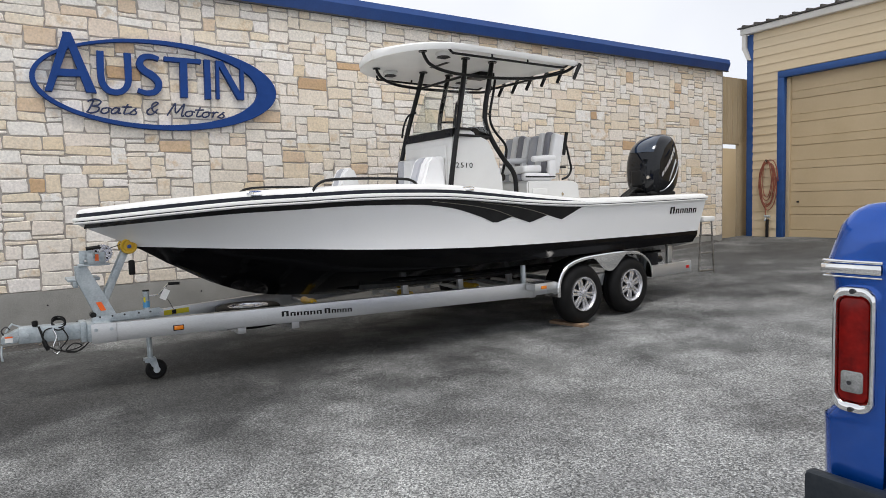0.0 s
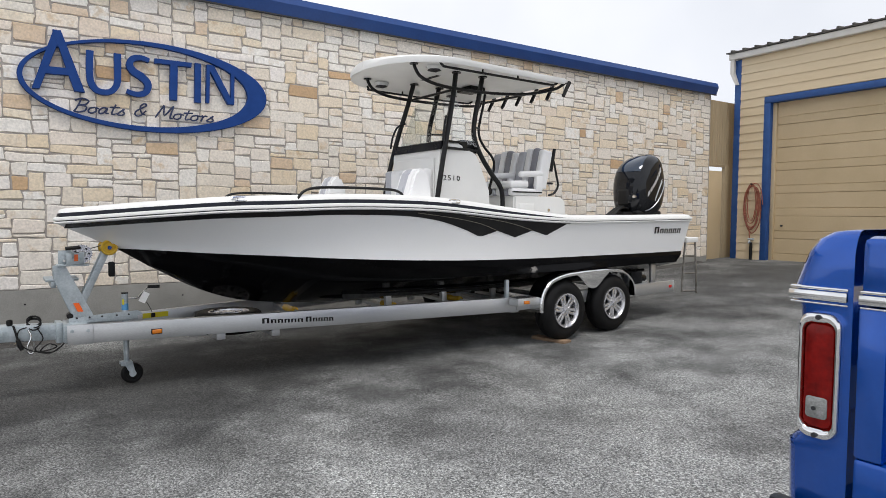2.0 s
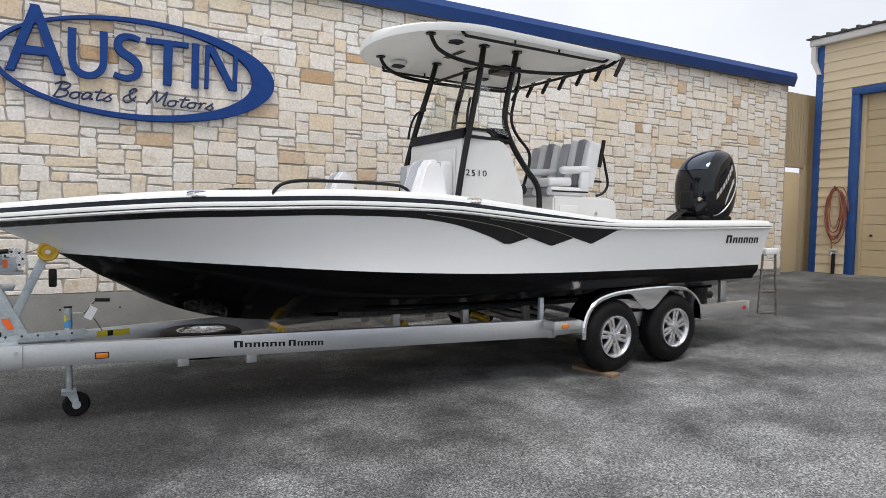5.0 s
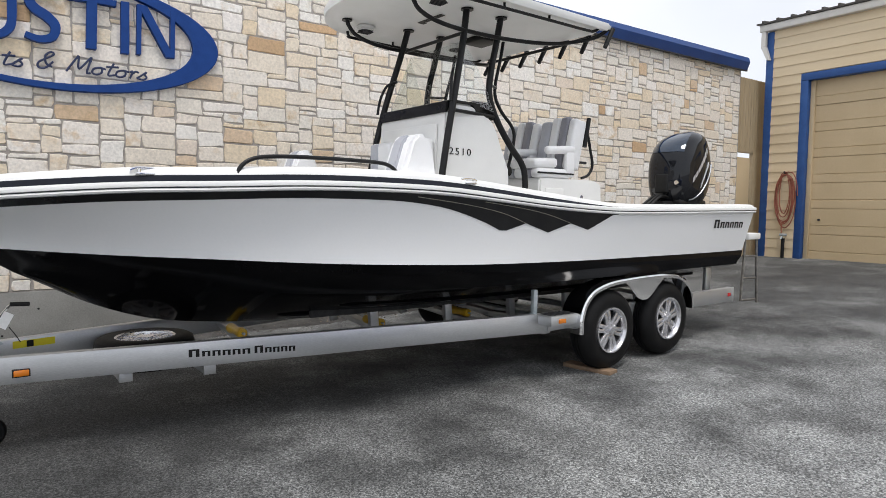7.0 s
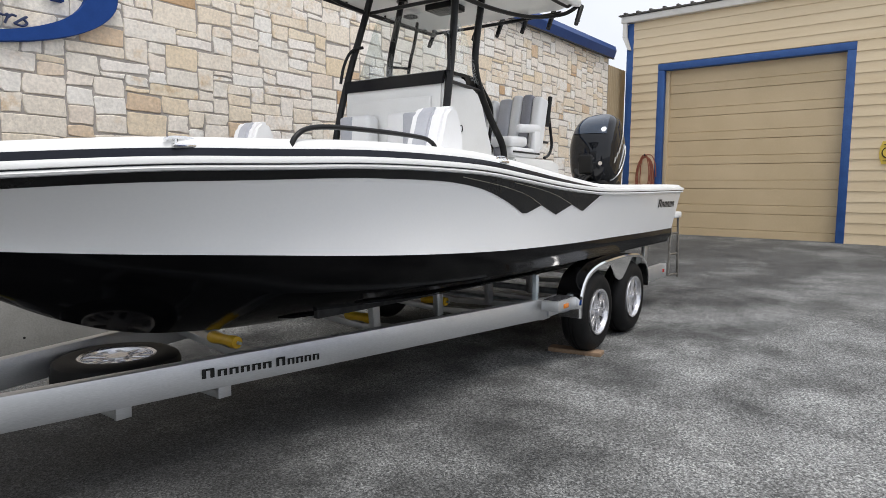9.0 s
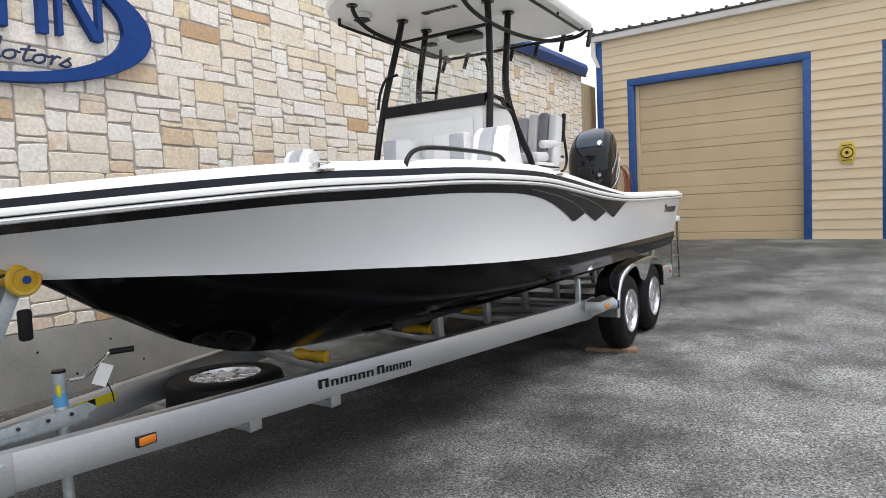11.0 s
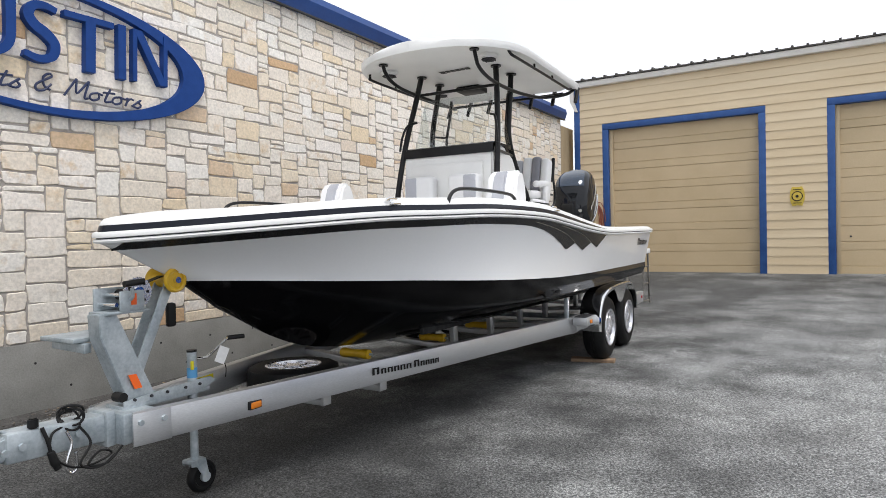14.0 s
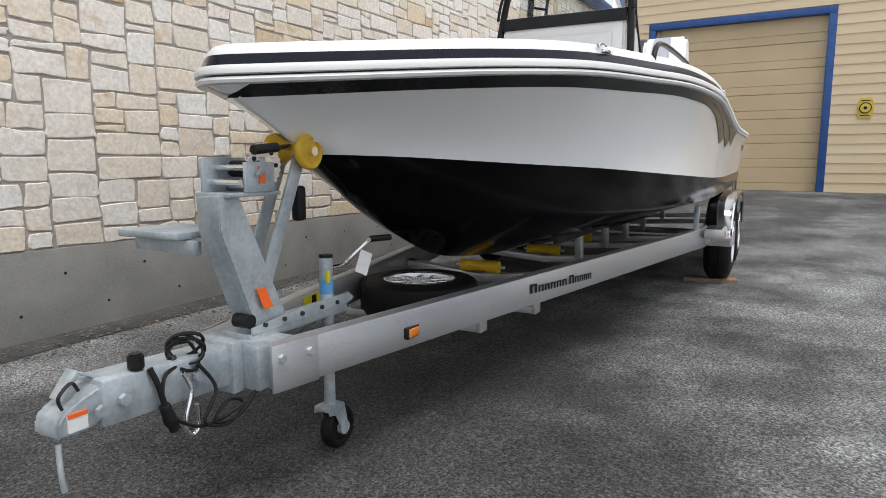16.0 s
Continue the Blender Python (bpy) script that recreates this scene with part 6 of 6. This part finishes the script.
def bed_side(outer, inner, sgn):
    """A bedside corner: cross-section over height, rounded towards the side, drawn along the truck."""
    rows = [(0.50, 0.03), (0.70, 0.012), (0.84, 0.005), (0.985, 0.0), (1.0, 0.0), (1.012, 0.012), (1.03, 0.028), (1.12, 0.030), (1.25, 0.026), (1.33, 0.016), (1.345, 0.006), (1.36, 0.0), (1.385, 0.006), (1.42, 0.018), (1.46, 0.032), (1.49, 0.05), (1.507, 0.075), (1.513, 0.11)]
    bm = bmesh.new()
    prev = None
    for z, cut in rows:
        o = outer - sgn * cut
        xb = TX + 0.8 * max(0, cut - 0.03) * 0.6
        line = [(xb, inner), (xb, o - sgn * 0.035), (xb + 0.006, o - sgn * 0.018), (xb + 0.022, o - sgn * 0.004), (xb + 0.05, o), (3.9, o)]
        row = [bm.verts.new((a, b, z)) for a, b in line]
        if prev:
            for k in range(len(row) - 1):
                bm.faces.new((prev[k], row[k], row[k + 1], prev[k + 1]))
        prev = row
    back = [bm.verts.new((TX + 0.05, inner, 1.513)), bm.verts.new((3.9, inner, 1.513))]
    bm.faces.new((prev[0], prev[1], prev[2], prev[3], prev[4], prev[5], back[1]))
    return bm


kpart("bedside", bed_side(TYL, TYL - 0.145, 1), M_TRUCK, label="blue painted bedside corner")
kpart("bedside", bed_side(TYR, TYR + 0.145, -1), M_TRUCK, label="blue painted bedside corner")
kpart("bed_floor", box(TX + 0.06, 3.9, TYR + 0.05, TYL - 0.05, 0.72, 0.76), M_BUMPER)
gy0, gy1 = TYR + 0.155, TYL - 0.155
gate = kpart("tailgate", box(TX + 0.055, TX + 0.085, gy0, gy1, 0.62, 1.49, 0.008), M_TRUCK, label="blue tailgate with recessed panel")
bm = box(TX - 0.002, TX + 0.06, gy1 - 0.060, gy1 - 0.002, 1.0, 1.34, 0.006)
box(TX - 0.002, TX + 0.06, gy0 + 0.002, gy0 + 0.060, 1.0, 1.34, 0.006, bm)
box(TX - 0.003, TX + 0.06, gy0 + 0.002, gy1 - 0.002, 0.63, 1.0, 0.01, bm)
box(TX - 0.004, TX + 0.06, gy0 + 0.002, gy1 - 0.002, 1.34, 1.50, 0.02, bm)
kpart("gate_ribs", bm, M_TRUCK, gate)
for z0, z1, o in ((1.372, 1.380, 0.010), (1.348, 1.370, 0.016), (1.338, 1.343, 0.008)):
    kpart("chrome_trim", box(TX - o, TX + 0.01, TYL - 0.138, TYL - 0.008, z0, z1, 0.003), M_CHROME, truck, "chrome trim band")
    kpart("chrome_trim", box(TX - o, TX + 0.02, gy0 + 0.004, gy1 - 0.006, z0, z1, 0.003), M_CHROME, gate, "chrome trim band")
for yc in (TYL - 0.083, TYR + 0.083):
    def outline(w, h, rad, zc):
        pts = []
        for cy, cz, a0 in ((w - rad, h - rad, 0), (-w + rad, h - rad, 90), (-w + rad, -h + rad, 180), (w - rad, -h + rad, 270)):
            for k in range(9):
                a = radians(a0 + 11.25 * k)
                pts.append((yc + cy + rad * math.cos(a), zc + cz + rad * math.sin(a)))
        return pts

    def rolled(rows, zc=1.172, cap=False):
        """Nested rounded outlines (half width, half height, corner, x) skinned into a rolled frame."""
        bm = bmesh.new()
        prev = None
        for w, h, rad, x in rows:
            ring = [bm.verts.new((x, y, z)) for y, z in outline(w, h, rad, zc)]
            if prev:
                for k in range(36):
                    bm.faces.new((prev[k], prev[(k + 1) % 36], ring[(k + 1) % 36], ring[k]))
            prev = ring
        if cap:
            bm.faces.new(prev)
        bmesh.ops.recalc_face_normals(bm, faces=bm.faces)
        return bm

    lamp = kpart("tail_lamp", rolled([(0.0465, 0.148, 0.032, TX + 0.01), (0.0475, 0.149, 0.033, TX - 0.006), (0.0465, 0.148, 0.032, TX - 0.013), (0.0440, 0.145, 0.030, TX - 0.019),
                                      (0.0405, 0.139, 0.028, TX - 0.0215), (0.0370, 0.130, 0.025, TX - 0.020), (0.0345, 0.125, 0.022, TX - 0.015), (0.0335, 0.1235, 0.021, TX - 0.002)]), M_CHROME, truck, "rolled chrome bezel of an upright tail lamp")
    kpart("lens", rolled([(0.034, 0.124, 0.021, TX + 0.0), (0.0335, 0.1235, 0.021, TX - 0.010), (0.031, 0.120, 0.019, TX - 0.0145), (0.024, 0.11, 0.016, TX - 0.0165), (0.012, 0.08, 0.01, TX - 0.0175)], cap=True), M_RED, lamp, "deep red lens")
    kpart("reverse_lens", rolled([(0.0235, 0.025, 0.008, TX - 0.01), (0.0235, 0.025, 0.008, TX - 0.0195), (0.021, 0.0225, 0.007, TX - 0.0215)], 1.098, True), M_CLEAR, lamp, "clear reversing lens")
    kpart("reverse_bulb", cyl((TX - 0.022, yc + 0.004, 1.096), 0.005, 0.004, "x", 12), M_STEEL_DARK, lamp)
    for z in (1.310, 1.034):
        kpart("screw", cyl((TX - 0.024, yc, z), 0.006, 0.005, "x", 10), M_STEEL_DARK, lamp)
bm = box(TX - 0.055, TX - 0.01, TYR - 0.007, TYL + 0.007, 0.60, 0.868, 0.014)
kpart("bumper", bm, M_BUMPER, truck, "dark step bumper")
kpart("cargo_cover", prism([(1.80, 1.46), (2.3, 1.46), (2.45, 2.4), (2.0, 2.4)], TYR + 0.1, TYL - 0.10, "xz", 0.03), M_CANVAS, truck, "black folded canvas top")
kpart("cab", box(3.92, 5.6, TYR, TYL, 0.5, 1.55, 0.08), M_TRUCK, truck)
kpart("chassis", box(1.75, 5.5, TYR + 0.2, TYL - 0.2, 0.40, 0.70, 0.03), M_STEEL_DARK, truck)
for x in (2.7, 5.0):
    for y in (TYL - 0.14, TYR + 0.14):
        kpart("wheel", lathe([(0.2, -0.09), (0.34, -0.1), (0.37, -0.07), (0.37, 0.07), (0.34, 0.1), (0.2, 0.09)], (x, y, 0.37), "y", 32), M_RUBBER, truck)


# ---- pieces of the setting: stones, boards, door sections, roof ribs ----
def lay_stones(x0, x1, z0, z1, unit, seed):
    """Random ashlar: rectangles of whole units that fill the wall."""
    r = random.Random(seed)
    nx, nz = int((x1 - x0) / unit), int((z1 - z0) / unit)
    full = np.zeros((nx, nz), bool)
    out = []
    for j in range(nz):
        i = 0
        while i < nx:
            if full[i, j]:
                i += 1
                continue
            h = r.choice((1, 2, 2, 2, 3, 3, 3, 3, 4))
            w = {1: r.choice((4, 6, 8)), 2: r.choice((3, 5, 7, 9)), 3: r.choice((3, 5, 6, 7, 9)), 4: r.choice((4, 6, 7, 9))}[h]
            run = 1
            while i + run < nx and not full[i + run, j]:
                run += 1
            if run - w in (1, 2):
                w = run if w < 7 else w - 2
            w = min(w, run)
            h = min(h, nz - j)
            while w > 1 and full[i:i + w, j].any():
                w -= 1
            while h > 1 and full[i:i + w, j:j + h].any():
                h -= 1
            if w == 1 and h < 2 and j + 1 < nz and not full[i, j + 1]:
                h = 2
            full[i:i + w, j:j + h] = True
            out.append((x0 + i * unit, x0 + (i + w) * unit, z0 + j * unit, z0 + (j + h) * unit))
            i += w
    return out


def stone_into(bm, rect, r):
    """One rough-faced stone: uneven outline, rounded arris, slightly domed face."""
    xa, xb, za, zb = rect
    j = 0.0052
    xa, xb, za, zb = xa + j * r.uniform(0.4, 2.0), xb - j * r.uniform(0.4, 2.0), za + j * r.uniform(0.4, 2.0), zb - j * r.uniform(0.4, 2.0)
    w, h = xb - xa, zb - za
    c = min(0.014, 0.2 * min(w, h))
    base = [(xa + c * r.uniform(0.4, 1.2), za), ((xa + xb) / 2, za), (xb - c * r.uniform(0.4, 1.2), za), (xb, za + c * r.uniform(0.4, 1.2)), (xb, (za + zb) / 2), (xb, zb - c * r.uniform(0.4, 1.2)),
            (xb - c * r.uniform(0.4, 1.2), zb), ((xa + xb) / 2, zb), (xa + c * r.uniform(0.4, 1.2), zb), (xa, zb - c * r.uniform(0.4, 1.2)), (xa, (za + zb) / 2), (xa, za + c * r.uniform(0.4, 1.2))]
    wob = 0.008
    ta, tb, sa, sb = (r.uniform(-0.009, 0.009) for _ in range(4))
    base = [(x + r.uniform(-wob, wob) + (sa if x < (xa + xb) / 2 else sb) * (2 * (z - za) / h - 1), z + r.uniform(-wob, wob) + (ta if z < (za + zb) / 2 else tb) * (2 * (x - xa) / w - 1)) for x, z in base]
    mx, mz = (xa + xb) / 2, (za + zb) / 2
    proud = r.uniform(0.007, 0.015)
    rings = []
    for inset, depth in ((0.0, -0.004), (0.002, proud * 0.6), (0.007, proud)):
        rings.append([bm.verts.new((mx + (x - mx) * (1 - 2 * inset / w), WALL_Y - depth - (r.uniform(-0.001, 0.001) if depth > 0.01 else 0), mz + (z - mz) * (1 - 2 * inset / h))) for x, z in base])
    for a, b in zip(rings, rings[1:]):
        for k in range(12):
            bm.faces.new((a[k], a[(k + 1) % 12], b[(k + 1) % 12], b[k]))
    mid = bm.verts.new((mx + r.uniform(-0.2, 0.2) * w, WALL_Y - proud - r.uniform(0, 0.0012), mz + r.uniform(-0.2, 0.2) * h))
    for k in range(12):
        bm.faces.new((rings[-1][k], rings[-1][(k + 1) % 12], mid))


rng = random.Random(11)
rust_at = [(3.64, 3.37), (1.0, 3.34), (0.05, 1.82), (4.17, 3.77), (5.99, 2.72), (8.3, 1.75), (9.6, 3.3), (12.2, 3.9), (12.3, 1.5), (2.7, 0.75), (10.5, 2.6)]
stones = lay_stones(X0 + 0.02, X1, 0.6, WALL_TOP, 0.058, 4)
single = 0
rest = bmesh.new()
for rect in stones:
    cx, cz = (rect[0] + rect[1]) / 2, (rect[2] + rect[3]) / 2
    rusty = any(rect[0] <= a < rect[1] and rect[2] <= b < rect[3] for a, b in rust_at)
    near = -1.2 < cx < 4.6 and single < 285
    if near or rusty:
        bm = bmesh.new()
        stone_into(bm, rect, rng)
        part("stone", bm, M_RUST if rusty else M_STONE, wall, smooth=False)
        single += 1
    else:
        stone_into(rest, rect, rng)
part("stone_field", rest, M_STONE_FAR, wall, smooth=False, kind="stuff")

# lap siding, one board at a time
EXPO = 0.205


def board(length):
    """A lap board that leans out at its foot."""
    return prism([(0, 0), (-0.022, 0.002), (-0.006, EXPO + 0.012), (0.01, EXPO + 0.012)], 0, length, "xz")


runs = [(9.42, D1[0], 0), (D1[1], D2[0], 0), (D2[1], -9.0, 0), (9.42, -9.0, 1)]
for ya, yb, over in runs:
    ya, yb = max(ya, yb), min(ya, yb)
    me = None
    k = 0
    z = GZ + 0.02 + k * EXPO
    while z < EAVE - 0.05:
        above = z > D_TOP - 0.02
        if bool(over) == above:
            if me is None:
                ob = part("siding_board", board(ya - yb), M_SIDING, garage, smooth=False)
                me = ob.data
            else:
                ob = new("siding_board", me)
                ob.parent = garage
            ob.location = (GAR_X, yb, z)
        k += 1
        z = GZ + 0.02 + k * EXPO

# door sections: flat panels with pressed grooves
for ya, yb in (D1, D2):
    wide = ya - yb - 2 * FR - 0.01
    height = (D_TOP - FR - GZ) / 7
    me = None
    for k in range(7):
        if me is None:
            bm = bmesh.new()
            prof = [(0.04, 0.004), (0.0, 0.004), (0.0, height * 0.31), (0.012, height * 0.325), (0.012, height * 0.34), (0.0, height * 0.355), (0.0, height - 0.016), (0.014, height - 0.006), (0.04, height - 0.006)]
            ob = part("door_section", prism(prof, 0, wide, "xz"), M_DOOR_TAN, garage, smooth=False)
            me = ob.data
        else:
            ob = new("door_section", me)
            ob.parent = garage
        ob.location = (GAR_X + 0.165, yb + FR + 0.005, GZ + 0.015 + k * height)

me = None
for k in range(46):
    y = 9.6 - k * 0.305
    if me is None:
        ob = part("roof_rib", prism([(GAR_X - 0.18, EAVE + 0.165), (GAR_X + 3, EAVE + 0.46), (GAR_X + 3, EAVE + 0.50), (GAR_X - 0.18, EAVE + 0.205)], -0.025, 0.025, "xz"), M_ROOF, roof, smooth=False)
        me = ob.data
    else:
        ob = new("roof_rib", me)
        ob.parent = roof
    ob.location = (0, y, 0)
